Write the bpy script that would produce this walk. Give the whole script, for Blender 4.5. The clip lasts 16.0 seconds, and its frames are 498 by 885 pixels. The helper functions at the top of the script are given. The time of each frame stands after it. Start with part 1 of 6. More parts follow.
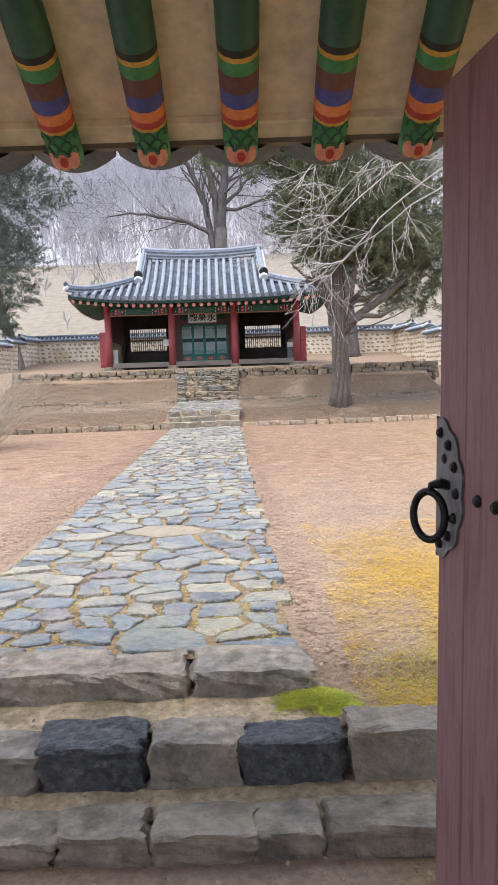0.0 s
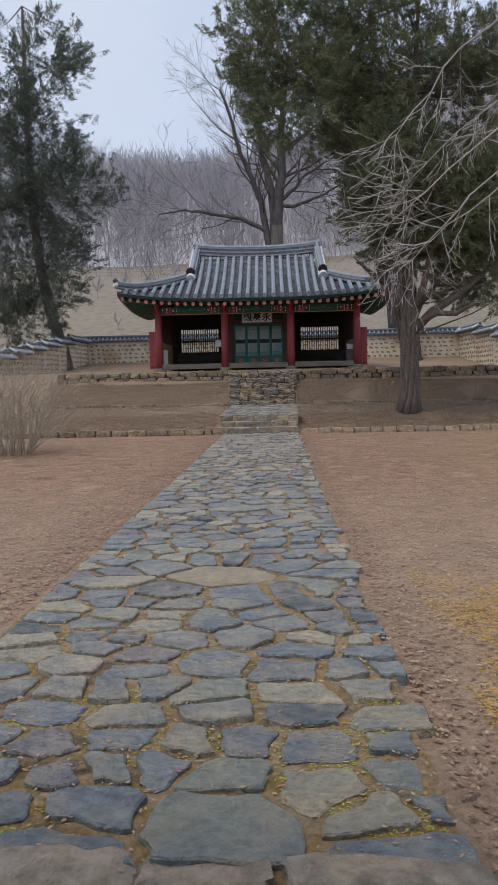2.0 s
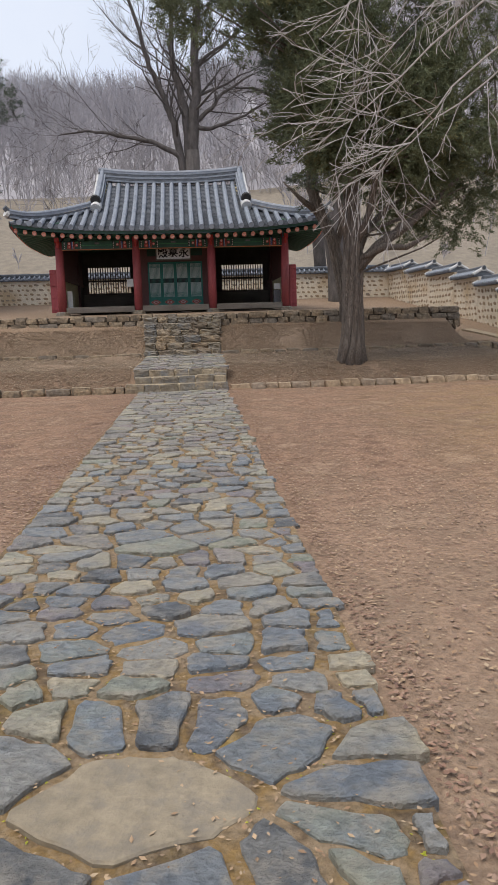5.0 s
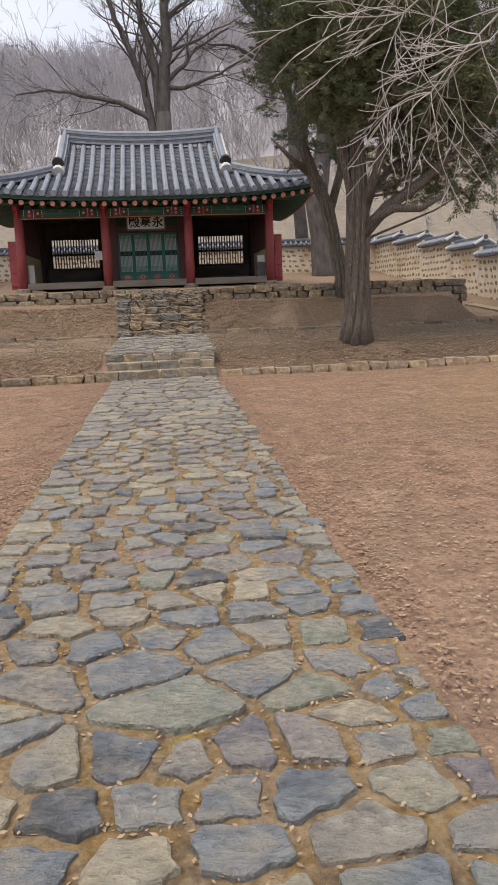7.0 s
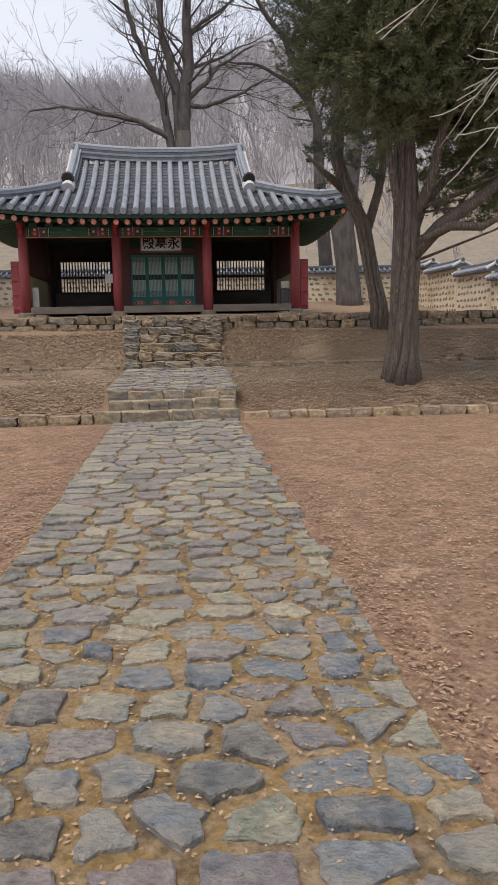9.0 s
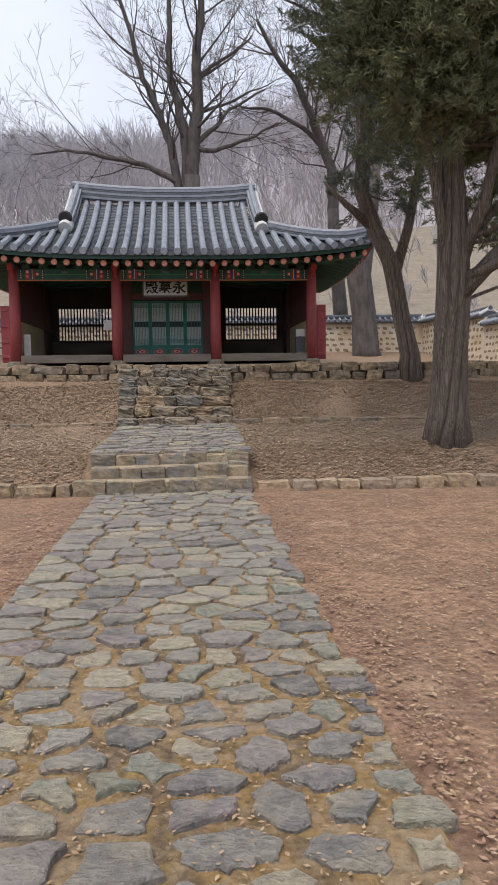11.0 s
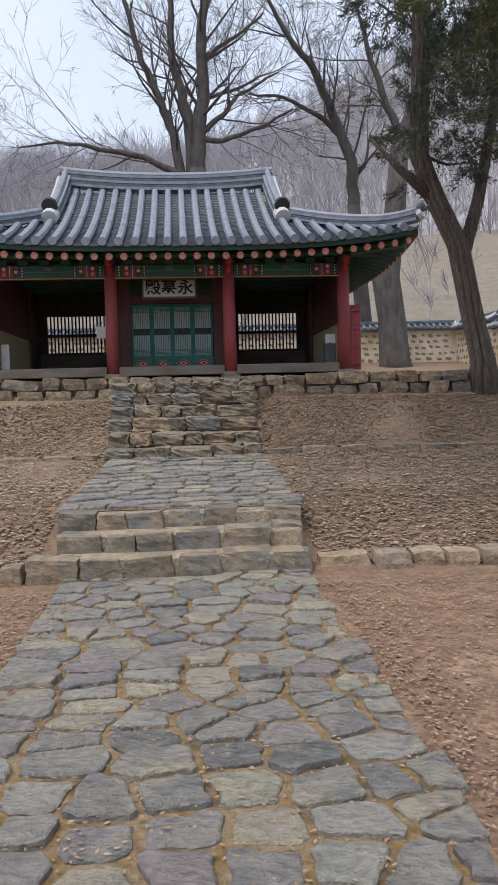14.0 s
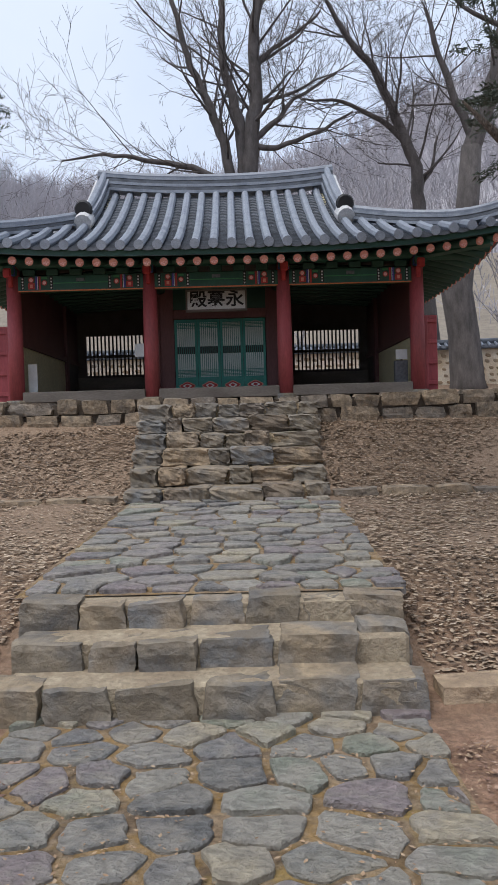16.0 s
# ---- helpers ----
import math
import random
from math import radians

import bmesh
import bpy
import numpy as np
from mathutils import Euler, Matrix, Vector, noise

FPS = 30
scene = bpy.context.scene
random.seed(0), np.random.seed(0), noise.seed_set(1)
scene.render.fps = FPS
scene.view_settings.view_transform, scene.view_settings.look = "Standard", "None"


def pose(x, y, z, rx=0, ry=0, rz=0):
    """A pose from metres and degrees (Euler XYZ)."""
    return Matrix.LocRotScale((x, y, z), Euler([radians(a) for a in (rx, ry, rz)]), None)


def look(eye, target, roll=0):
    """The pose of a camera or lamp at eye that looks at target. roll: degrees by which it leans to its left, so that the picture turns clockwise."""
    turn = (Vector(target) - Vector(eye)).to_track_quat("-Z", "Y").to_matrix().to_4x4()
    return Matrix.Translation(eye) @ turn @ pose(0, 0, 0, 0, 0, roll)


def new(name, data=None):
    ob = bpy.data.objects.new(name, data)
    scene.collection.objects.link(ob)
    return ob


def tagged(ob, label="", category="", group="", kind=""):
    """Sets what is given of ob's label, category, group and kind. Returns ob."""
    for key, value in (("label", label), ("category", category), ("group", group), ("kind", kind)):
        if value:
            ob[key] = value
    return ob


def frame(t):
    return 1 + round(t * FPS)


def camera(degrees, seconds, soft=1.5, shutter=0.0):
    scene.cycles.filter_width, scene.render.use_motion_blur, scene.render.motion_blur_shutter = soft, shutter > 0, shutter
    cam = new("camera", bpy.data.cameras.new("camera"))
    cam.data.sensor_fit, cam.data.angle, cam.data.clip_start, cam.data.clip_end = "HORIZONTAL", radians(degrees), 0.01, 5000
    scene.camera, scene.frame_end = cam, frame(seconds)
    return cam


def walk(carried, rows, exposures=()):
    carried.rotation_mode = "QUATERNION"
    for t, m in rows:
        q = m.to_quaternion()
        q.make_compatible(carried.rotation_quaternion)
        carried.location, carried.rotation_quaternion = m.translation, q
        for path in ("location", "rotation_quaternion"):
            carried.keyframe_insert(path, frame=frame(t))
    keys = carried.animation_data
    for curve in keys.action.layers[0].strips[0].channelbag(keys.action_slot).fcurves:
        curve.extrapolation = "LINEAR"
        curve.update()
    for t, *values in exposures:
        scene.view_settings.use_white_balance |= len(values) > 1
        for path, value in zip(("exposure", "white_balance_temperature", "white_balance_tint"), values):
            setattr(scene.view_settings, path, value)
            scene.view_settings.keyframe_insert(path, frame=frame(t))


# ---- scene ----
cam = camera(37.6, 16.0, soft=1.1)
METRES, EYE, TILT, LEAN, TURN = 18.5, 1.5, 0.0, 0.0, 0.0
ROWS = [
    (0.0, 0.0, 0.0, 0.0, -0.18, -5.21, 1.95),
    (0.5, 0.0003, 0.0251, 0.0001, -3.72, -5.46, 1.38),
    (1.0, -0.0063, 0.0563, -0.002, -5.65, -5.35, 1.59),
    (1.5, -0.0104, 0.0774, -0.0039, -1.36, -4.98, 2.12),
    (2.0, -0.0153, 0.1017, -0.0048, 3.7, -4.7, 1.25),
    (2.5, -0.0214, 0.133, -0.0084, 3.43, -4.81, 1.27),
    (3.0, -0.0234, 0.1654, -0.0109, 2.29, -6.26, 1.37),
    (3.5, -0.0294, 0.1932, -0.0089, 0.59, -8.62, 1.51),
    (4.0, -0.0302, 0.2153, -0.0059, -0.89, -9.28, 1.76),
    (4.5, -0.0287, 0.2386, 0.0035, -1.91, -9.22, 1.67),
    (7.0, -0.0457, 0.3983, 0.0004, -5.12, -11.18, 2.1),
    (7.5, -0.052, 0.4323, 0.0006, -4.4, -10.81, 1.38),
    (8.0, -0.0502, 0.4645, 0.0003, -4.11, -10.15, 1.26),
    (10.5, -0.0459, 0.6298, 0.0022, -3.66, -6.3, 0.6),
    (11.0, -0.045, 0.6613, -0.0005, -3.39, -4.92, 0.8),
    (11.5, -0.0455, 0.6946, 0.0008, -3.15, -4.13, 1.09),
    (12.0, -0.0441, 0.7274, 0.0025, -2.39, -4.12, 1.59),
    (12.5, -0.0477, 0.7614, 0.0013, -1.77, -4.44, 1.93),
    (13.0, -0.0501, 0.7934, -0.0008, -1.42, -4.21, 2.04),
    (13.5, -0.0536, 0.8242, -0.0005, -2.21, -3.62, 1.94),
    (14.0, -0.0569, 0.8582, -0.0004, -3.09, -3.68, 1.51),
    (14.5, -0.0564, 0.893, -0.0005, -2.7, -3.62, 1.5),
    (15.0, -0.06, 0.9275, -0.0005, -1.74, -2.77, 1.45),
    (15.5, -0.056, 0.9594, -0.0008, 0.0, -1.37, 1.66),
    (16.0, -0.055, 0.9903, -0.0017, 1.12, -1.5, 1.68),
]
EXPOSURES = [(0.0, 1.45, 6400, 10), (0.9, 1.0, 6400, 10), (1.5, 0.55, 6450, 10), (2.0, 0.12, 6450, 10), (3.5, 0.42, 6450, 10), (4.0, 0.58, 6500, 10), (4.5, 0.4, 6700, 10), (7.0, 0.58, 7300, 12), (8.0, 0.45, 7300, 12), (11.0, 0.55, 7000, 12), (12.5, 0.51, 6700, 10), (14.5, 0.49, 6500, 10), (16.0, 0.43, 6400, 10)]
walk(cam, [(t, pose(0, 0, EYE, TILT, LEAN, TURN) @ pose(METRES * x, METRES * y, METRES * z, 90 + pitch, roll, yaw)) for t, x, y, z, yaw, pitch, roll in ROWS], EXPOSURES)

# ---------- world and light ----------
world = bpy.data.worlds.new("overcast_sky")
scene.world = world
world.use_nodes = True
wn, wl = world.node_tree.nodes, world.node_tree.links
sky = wn.new("ShaderNodeTexSky")
sky.sky_type, sky.sun_disc = "NISHITA", False
sky.sun_elevation, sky.sun_rotation = radians(66), radians(225)
sky.air_density, sky.dust_density = 1.0, 4.0
cloud = wn.new("ShaderNodeTexNoise")
cloud.inputs["Scale"].default_value, cloud.inputs["Detail"].default_value = 2.2, 5
cramp = wn.new("ShaderNodeValToRGB")
cramp.color_ramp.elements[0].position, cramp.color_ramp.elements[0].color = 0.3, (5.7, 6.6, 8.5, 1)
cramp.color_ramp.elements[1].position, cramp.color_ramp.elements[1].color = 0.7, (7.1, 7.8, 9.2, 1)
wl.new(cloud.outputs["Fac"], cramp.inputs["Fac"])
wmix = wn.new("ShaderNodeMix")
wmix.data_type = "RGBA"
wmix.inputs["Factor"].default_value = 0.85
wl.new(sky.outputs["Color"], wmix.inputs[6])
wl.new(cramp.outputs["Color"], wmix.inputs[7])
wl.new(wmix.outputs[2], wn["Background"].inputs["Color"])
wn["Background"].inputs["Strength"].default_value = 0.095

sun_data = bpy.data.lights.new("sun", "SUN")
sun_data.energy, sun_data.angle, sun_data.color = 1.9, radians(40), (1.0, 0.95, 0.88)
sun = new("sun", sun_data)
sun.matrix_world = look((-9, -1, 30), (0, 8, 0))


# ---------- materials ----------
def mat(name, cols, scale=3.0, rough=0.85, bump=0.25, fine=45.0, rnd="", metal=0.0, mixn=0.5, stretch=(1, 1, 1), spread=0.25, dust=None, dust_scale=7.0, turn=0.0, depth=0.02):
    """Colours blended by noise at two scales and, with rnd, piece by piece."""
    m = bpy.data.materials.new(name)
    m.use_nodes = True
    n, l = m.node_tree.nodes, m.node_tree.links
    b = n["Principled BSDF"]
    b.inputs["Roughness"].default_value, b.inputs["Metallic"].default_value = rough, metal
    geo = n.new("ShaderNodeNewGeometry")
    mapping = n.new("ShaderNodeMapping")
    mapping.inputs["Scale"].default_value = stretch
    mapping.inputs["Rotation"].default_value = (0, 0, turn)
    l.new(geo.outputs["Position"], mapping.inputs["Vector"])
    big = n.new("ShaderNodeTexNoise")
    big.inputs["Scale"].default_value, big.inputs["Detail"].default_value = scale, 5
    l.new(mapping.outputs["Vector"], big.inputs["Vector"])
    small = n.new("ShaderNodeTexNoise")
    small.inputs["Scale"].default_value, small.inputs["Detail"].default_value = fine, 8
    small.inputs["Roughness"].default_value = 0.62
    l.new(mapping.outputs["Vector"], small.inputs["Vector"])
    widen = n.new("ShaderNodeMapRange")
    widen.inputs["From Min"].default_value, widen.inputs["From Max"].default_value = 0.3, 0.7
    l.new(big.outputs["Fac"], widen.inputs["Value"])
    fac = widen.outputs["Result"]
    if rnd:
        src = geo.outputs["Random Per Island"] if rnd == "island" else n.new("ShaderNodeObjectInfo").outputs["Random"]
        mx = n.new("ShaderNodeMix")
        mx.inputs["Factor"].default_value = mixn
        l.new(src, mx.inputs[2])
        l.new(fac, mx.inputs[3])
        fac = mx.outputs[0]
    ramp = n.new("ShaderNodeValToRGB")
    e = ramp.color_ramp.elements
    while len(e) < len(cols):
        e.new(0.5)
    for i, c in enumerate(cols):
        e[i].position, e[i].color = i / max(1, len(cols) - 1), (*c, 1)
    l.new(fac, ramp.inputs["Fac"])
    vary = n.new("ShaderNodeMapRange")
    vary.inputs["From Min"].default_value, vary.inputs["From Max"].default_value = 0.25, 0.75
    vary.inputs["To Min"].default_value, vary.inputs["To Max"].default_value = 1 - spread, 1 + spread
    l.new(small.outputs["Fac"], vary.inputs["Value"])
    mul = n.new("ShaderNodeMix")
    mul.data_type, mul.blend_type = "RGBA", "MULTIPLY"
    mul.inputs["Factor"].default_value = 1
    l.new(ramp.outputs["Color"], mul.inputs[6])
    l.new(vary.outputs["Result"], mul.inputs[7])
    colour = mul.outputs[2]
    if dust:
        dn = n.new("ShaderNodeTexNoise")
        dn.inputs["Scale"].default_value, dn.inputs["Detail"].default_value, dn.inputs["Roughness"].default_value = dust_scale, 9, 0.68
        l.new(geo.outputs["Position"], dn.inputs["Vector"])
        dr = n.new("ShaderNodeMapRange")
        dr.inputs["From Min"].default_value, dr.inputs["From Max"].default_value, dr.inputs["To Max"].default_value = 0.47, 0.64, 0.75
        l.new(dn.outputs["Fac"], dr.inputs["Value"])
        dm = n.new("ShaderNodeMix")
        dm.data_type = "RGBA"
        dm.inputs[7].default_value = (*dust, 1)
        l.new(dr.outputs["Result"], dm.inputs["Factor"])
        l.new(colour, dm.inputs[6])
        colour = dm.outputs[2]
    l.new(colour, b.inputs["Base Color"])
    if bump:
        bp = n.new("ShaderNodeBump")
        bp.inputs["Strength"].default_value, bp.inputs["Distance"].default_value = bump, depth
        l.new(small.outputs["Fac"], bp.inputs["Height"])
        l.new(bp.outputs["Normal"], b.inputs["Normal"])
    return m


# Grey slate with the sky's blue reflection painted into the colour.
SLATE_SKY = [(0.124, 0.145, 0.176), (0.224, 0.242, 0.257), (0.147, 0.172, 0.205), (0.366, 0.324, 0.235), (0.171, 0.194, 0.217), (0.281, 0.276, 0.258), (0.095, 0.104, 0.117), (0.194, 0.224, 0.257), (0.244, 0.258, 0.218), (0.415, 0.36, 0.263), (0.16, 0.182, 0.211), (0.213, 0.186, 0.196), (0.135, 0.151, 0.176)]
GREYSLAB = [(0.139, 0.138, 0.135), (0.307, 0.287, 0.244), (0.188, 0.181, 0.175), (0.376, 0.325, 0.236), (0.218, 0.215, 0.197), (0.267, 0.239, 0.227), (0.119, 0.12, 0.118), (0.327, 0.306, 0.27), (0.208, 0.225, 0.179), (0.396, 0.345, 0.254), (0.178, 0.177, 0.175), (0.248, 0.205, 0.205), (0.158, 0.158, 0.157)]
GREYSTONE = [(0.10, 0.096, 0.095), (0.27, 0.215, 0.15), (0.15, 0.152, 0.152), (0.21, 0.172, 0.12), (0.13, 0.122, 0.112), (0.24, 0.20, 0.145), (0.19, 0.174, 0.152), (0.30, 0.235, 0.155), (0.12, 0.114, 0.106)]
FLAG = dict(scale=3, rough=0.47, bump=1.0, fine=20, mixn=0.10, spread=0.45, dust=(0.34, 0.31, 0.265), dust_scale=6, stretch=(1, 1.35, 1), turn=0.5, depth=0.06)
M_FLAG = mat("slate_sky_flagstone", SLATE_SKY, rnd="object", **FLAG)
M_FLAG_GREY = mat("grey_flagstone", GREYSLAB, rnd="object", **dict(FLAG, rough=0.7, spread=0.55))
M_FLAG_REST = mat("slate_flagstone_rest", GREYSLAB, rnd="island", **FLAG)
M_TANSLAB = mat("tan_slab", [(0.21, 0.175, 0.125), (0.29, 0.24, 0.17)], 3, 0.8, 0.7, 18, spread=0.25, dust=(0.17, 0.15, 0.125))
M_TANSTONE = mat("tan_step_stone", [(0.20, 0.165, 0.125), (0.31, 0.25, 0.18), (0.25, 0.22, 0.185)], 4, 0.85, 0.9, 15, "object", mixn=0.4, spread=0.35, dust=(0.15, 0.12, 0.085), dust_scale=4.5, depth=0.035)
M_STONE = mat("weathered_step_stone", GREYSTONE, 4, 0.8, 0.9, 15, "object", mixn=0.2, spread=0.35, dust=(0.15, 0.12, 0.085), dust_scale=5, depth=0.035)
M_GATESTONE = mat("brown_grey_gate_stone", [(0.18, 0.148, 0.112), (0.32, 0.26, 0.195), (0.24, 0.215, 0.188), (0.37, 0.295, 0.215)], 5, 0.75, 1.0, 17, "object", mixn=0.4, spread=0.4, dust=(0.10, 0.08, 0.055), dust_scale=6, depth=0.04)
M_ROCK = mat("brown_wall_rock", [(0.12, 0.095, 0.07), (0.27, 0.20, 0.13), (0.17, 0.145, 0.12), (0.32, 0.24, 0.155), (0.21, 0.17, 0.125)], 4, 0.9, 0.9, 14, "object", mixn=0.15, spread=0.55, dust=(0.09, 0.075, 0.06), dust_scale=6, depth=0.05)
M_KERB = mat("tan_kerb_stone", [(0.33, 0.24, 0.155), (0.46, 0.35, 0.235), (0.27, 0.215, 0.165), (0.40, 0.305, 0.21)], 4, 0.9, 0.9, 14, "object", mixn=0.2, spread=0.4, dust=(0.24, 0.175, 0.12), dust_scale=6, depth=0.05)
M_DARKSTONE = mat("dark_slate_block", [(0.045, 0.047, 0.055), (0.085, 0.088, 0.10)], 4, 0.5, 1.0, 20, "object", spread=0.6, dust=(0.2, 0.19, 0.18), dust_scale=24, depth=0.07)
M_WALLSTONE = mat("wall_stone", [(0.20, 0.13, 0.08), (0.34, 0.25, 0.16), (0.22, 0.19, 0.16)], 3, 0.9, 0.4, 30, "island", spread=0.25)
M_PLASTER = mat("cream_lime_plaster", [(0.60, 0.51, 0.385), (0.69, 0.62, 0.51), (0.54, 0.41, 0.265)], 0.8, 0.95, 0.3, 30)
M_RED = mat("red_painted_wood", [(0.27, 0.04, 0.05), (0.34, 0.065, 0.07), (0.20, 0.045, 0.045)], 2, 0.6, 0.15, 40, stretch=(1, 1, 0.2))
M_MAROON = mat("maroon_brown_painted_wood", [(0.11, 0.04, 0.04), (0.15, 0.06, 0.055)], 2, 0.65, 0.2, 40, stretch=(1, 1, 0.2))
M_DOORRED = mat("faded_maroon_door_wood", [(0.15, 0.062, 0.062), (0.23, 0.115, 0.115), (0.18, 0.082, 0.08)], 5, 0.6, 0.3, 60, stretch=(6, 6, 0.5), spread=0.2)
M_GREEN = mat("green_painted_wood", [(0.012, 0.066, 0.045), (0.022, 0.095, 0.062)], 3, 0.55, 0.1, 40)
M_DGREEN = mat("dark_green_painted_wood", [(0.012, 0.05, 0.034), (0.02, 0.07, 0.048)], 3, 0.6, 0.1, 40)
M_TEAL = mat("teal_painted_lattice", [(0.03, 0.19, 0.155), (0.045, 0.24, 0.195)], 3, 0.6, 0.1, 40)
M_CREAMWOOD = mat("cream_soffit_plaster", [(0.64, 0.53, 0.40), (0.74, 0.64, 0.50), (0.68, 0.56, 0.42)], 1.5, 0.9, 0.15, 12)
M_WHITE = mat("white_paint", [(0.62, 0.62, 0.60), (0.74, 0.74, 0.72)], 4, 0.7, 0.05, 40, spread=0.1)
M_PAPER = mat("window_paper", [(0.60, 0.64, 0.62), (0.70, 0.73, 0.71)], 3, 0.9, 0.0, 40, spread=0.1)
M_INK = mat("black_paint", [(0.008, 0.008, 0.009), (0.015, 0.014, 0.014)], 4, 0.6, 0.05, 40)
M_PINK = mat("pink_paint", [(0.55, 0.20, 0.15), (0.62, 0.28, 0.2)], 8, 0.7, 0.05, 40)
M_ROSE = mat("rose_paint", [(0.66, 0.34, 0.30), (0.74, 0.44, 0.39)], 8, 0.7, 0.05, 40)
M_CRIMSON = mat("crimson_paint", [(0.32, 0.02, 0.025), (0.42, 0.04, 0.03)], 8, 0.6, 0.05, 40)
M_ORANGE = mat("orange_paint", [(0.55, 0.15, 0.05), (0.65, 0.22, 0.07)], 8, 0.6, 0.05, 40)
M_BLUE = mat("ultramarine_paint", [(0.04, 0.05, 0.22), (0.06, 0.07, 0.30)], 8, 0.6, 0.05, 40)
M_YELLOW = mat("ochre_paint", [(0.45, 0.26, 0.04), (0.55, 0.33, 0.06)], 8, 0.6, 0.05, 40)
M_LGREEN = mat("leaf_green_paint", [(0.03, 0.17, 0.06), (0.05, 0.24, 0.09)], 8, 0.6, 0.05, 40)
M_TILE = mat("grey_blue_clay_tile", [(0.125, 0.147, 0.185), (0.235, 0.262, 0.31), (0.175, 0.198, 0.238)], 3, 0.5, 0.3, 40, "object", mixn=0.7, spread=0.25)
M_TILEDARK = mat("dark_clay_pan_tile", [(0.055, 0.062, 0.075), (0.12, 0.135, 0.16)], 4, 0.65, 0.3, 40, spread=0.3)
M_LIME = mat("lime_mortar", [(0.45, 0.46, 0.47), (0.6, 0.6, 0.6)], 6, 0.9, 0.3, 30)
M_OLDWOOD = mat("weathered_grey_timber", [(0.13, 0.11, 0.09), (0.22, 0.19, 0.16)], 3, 0.8, 0.3, 50, stretch=(0.3, 1, 1))
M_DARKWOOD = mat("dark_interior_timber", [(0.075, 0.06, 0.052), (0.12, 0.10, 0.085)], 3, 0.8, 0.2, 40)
M_DADO = mat("olive_cream_dado", [(0.55, 0.49, 0.30), (0.64, 0.57, 0.36)], 1.5, 0.9, 0.1, 20)
M_IRON = mat("black_wrought_iron", [(0.012, 0.012, 0.013), (0.03, 0.028, 0.027)], 20, 0.45, 0.3, 90, metal=0.8)
M_PLATE = mat("grey_iron_plate", [(0.10, 0.10, 0.11), (0.18, 0.18, 0.19)], 20, 0.5, 0.3, 90, metal=0.5)
M_BARK = mat("juniper_bark", [(0.06, 0.048, 0.04), (0.20, 0.165, 0.14), (0.10, 0.08, 0.066), (0.26, 0.225, 0.195)], 9, 0.95, 1.0, 26, stretch=(3, 3, 0.16), spread=0.4, depth=0.05)
M_GREYBARK = mat("grey_deciduous_bark", [(0.061, 0.054, 0.052), (0.122, 0.108, 0.104)], 3, 0.95, 0.8, 22, stretch=(2, 2, 0.6), spread=0.3)
M_PALEBARK = mat("pale_twig_bark", [(0.26, 0.235, 0.22), (0.40, 0.37, 0.35)], 3, 0.9, 0.3, 30)
M_JUNIPER = mat("juniper_foliage", [(0.080, 0.100, 0.056), (0.14, 0.162, 0.086), (0.108, 0.126, 0.072), (0.27, 0.245, 0.095)], 0.9, 0.85, 0.0, 12, "island", mixn=0.6, spread=0.3)
M_CEDAR = mat("dark_conifer_foliage", [(0.050, 0.070, 0.058), (0.10, 0.122, 0.092), (0.075, 0.095, 0.074)], 0.8, 0.85, 0.0, 12, "island", mixn=0.6, spread=0.3)
M_LEAF = mat("dead_leaf", [(0.20, 0.125, 0.075), (0.42, 0.30, 0.19), (0.27, 0.165, 0.095), (0.40, 0.30, 0.20), (0.13, 0.08, 0.05)], 2, 0.8, 0.0, 30, "island", mixn=0.25, spread=0.2)
M_BANKLEAF = mat("grey_brown_leaf_litter", [(0.18, 0.125, 0.085), (0.42, 0.315, 0.215), (0.25, 0.176, 0.116), (0.50, 0.40, 0.295), (0.13, 0.093, 0.065), (0.36, 0.26, 0.175)], 2, 0.8, 0.0, 30, "island", mixn=0.2, spread=0.2)
M_REDLEAF = mat("fallen_dark_leaf", [(0.17, 0.09, 0.062), (0.34, 0.23, 0.165), (0.24, 0.135, 0.09), (0.12, 0.068, 0.05)], 2, 0.6, 0.0, 30, "island", mixn=0.2)
M_YMOSS = mat("ochre_moss", [(0.36, 0.19, 0.03), (0.54, 0.34, 0.05), (0.45, 0.27, 0.035), (0.27, 0.14, 0.035)], 2.5, 0.95, 0.0, 60, "island", mixn=0.5, spread=0.3)
M_MOSS = mat("bright_moss", [(0.33, 0.36, 0.03), (0.52, 0.52, 0.05)], 14, 0.95, 1.0, 90, spread=0.35)
M_SHRUB = mat("straw_twig", [(0.26, 0.22, 0.17), (0.42, 0.36, 0.28)], 3, 0.9, 0.0, 30, "island")
# Distance haze is painted into these two hill colours as pale grey-lilac.
M_FOREST = mat("hazed_hill_wood", [(0.30, 0.29, 0.315), (0.385, 0.375, 0.40), (0.34, 0.325, 0.35)], 0.02, 1.0, 0.0, 0.25, spread=0.2)
M_HILLTWIG = mat("hazed_hill_twigs", [(0.27, 0.255, 0.275), (0.36, 0.345, 0.365)], 0.1, 1.0, 0.0, 2, "island")


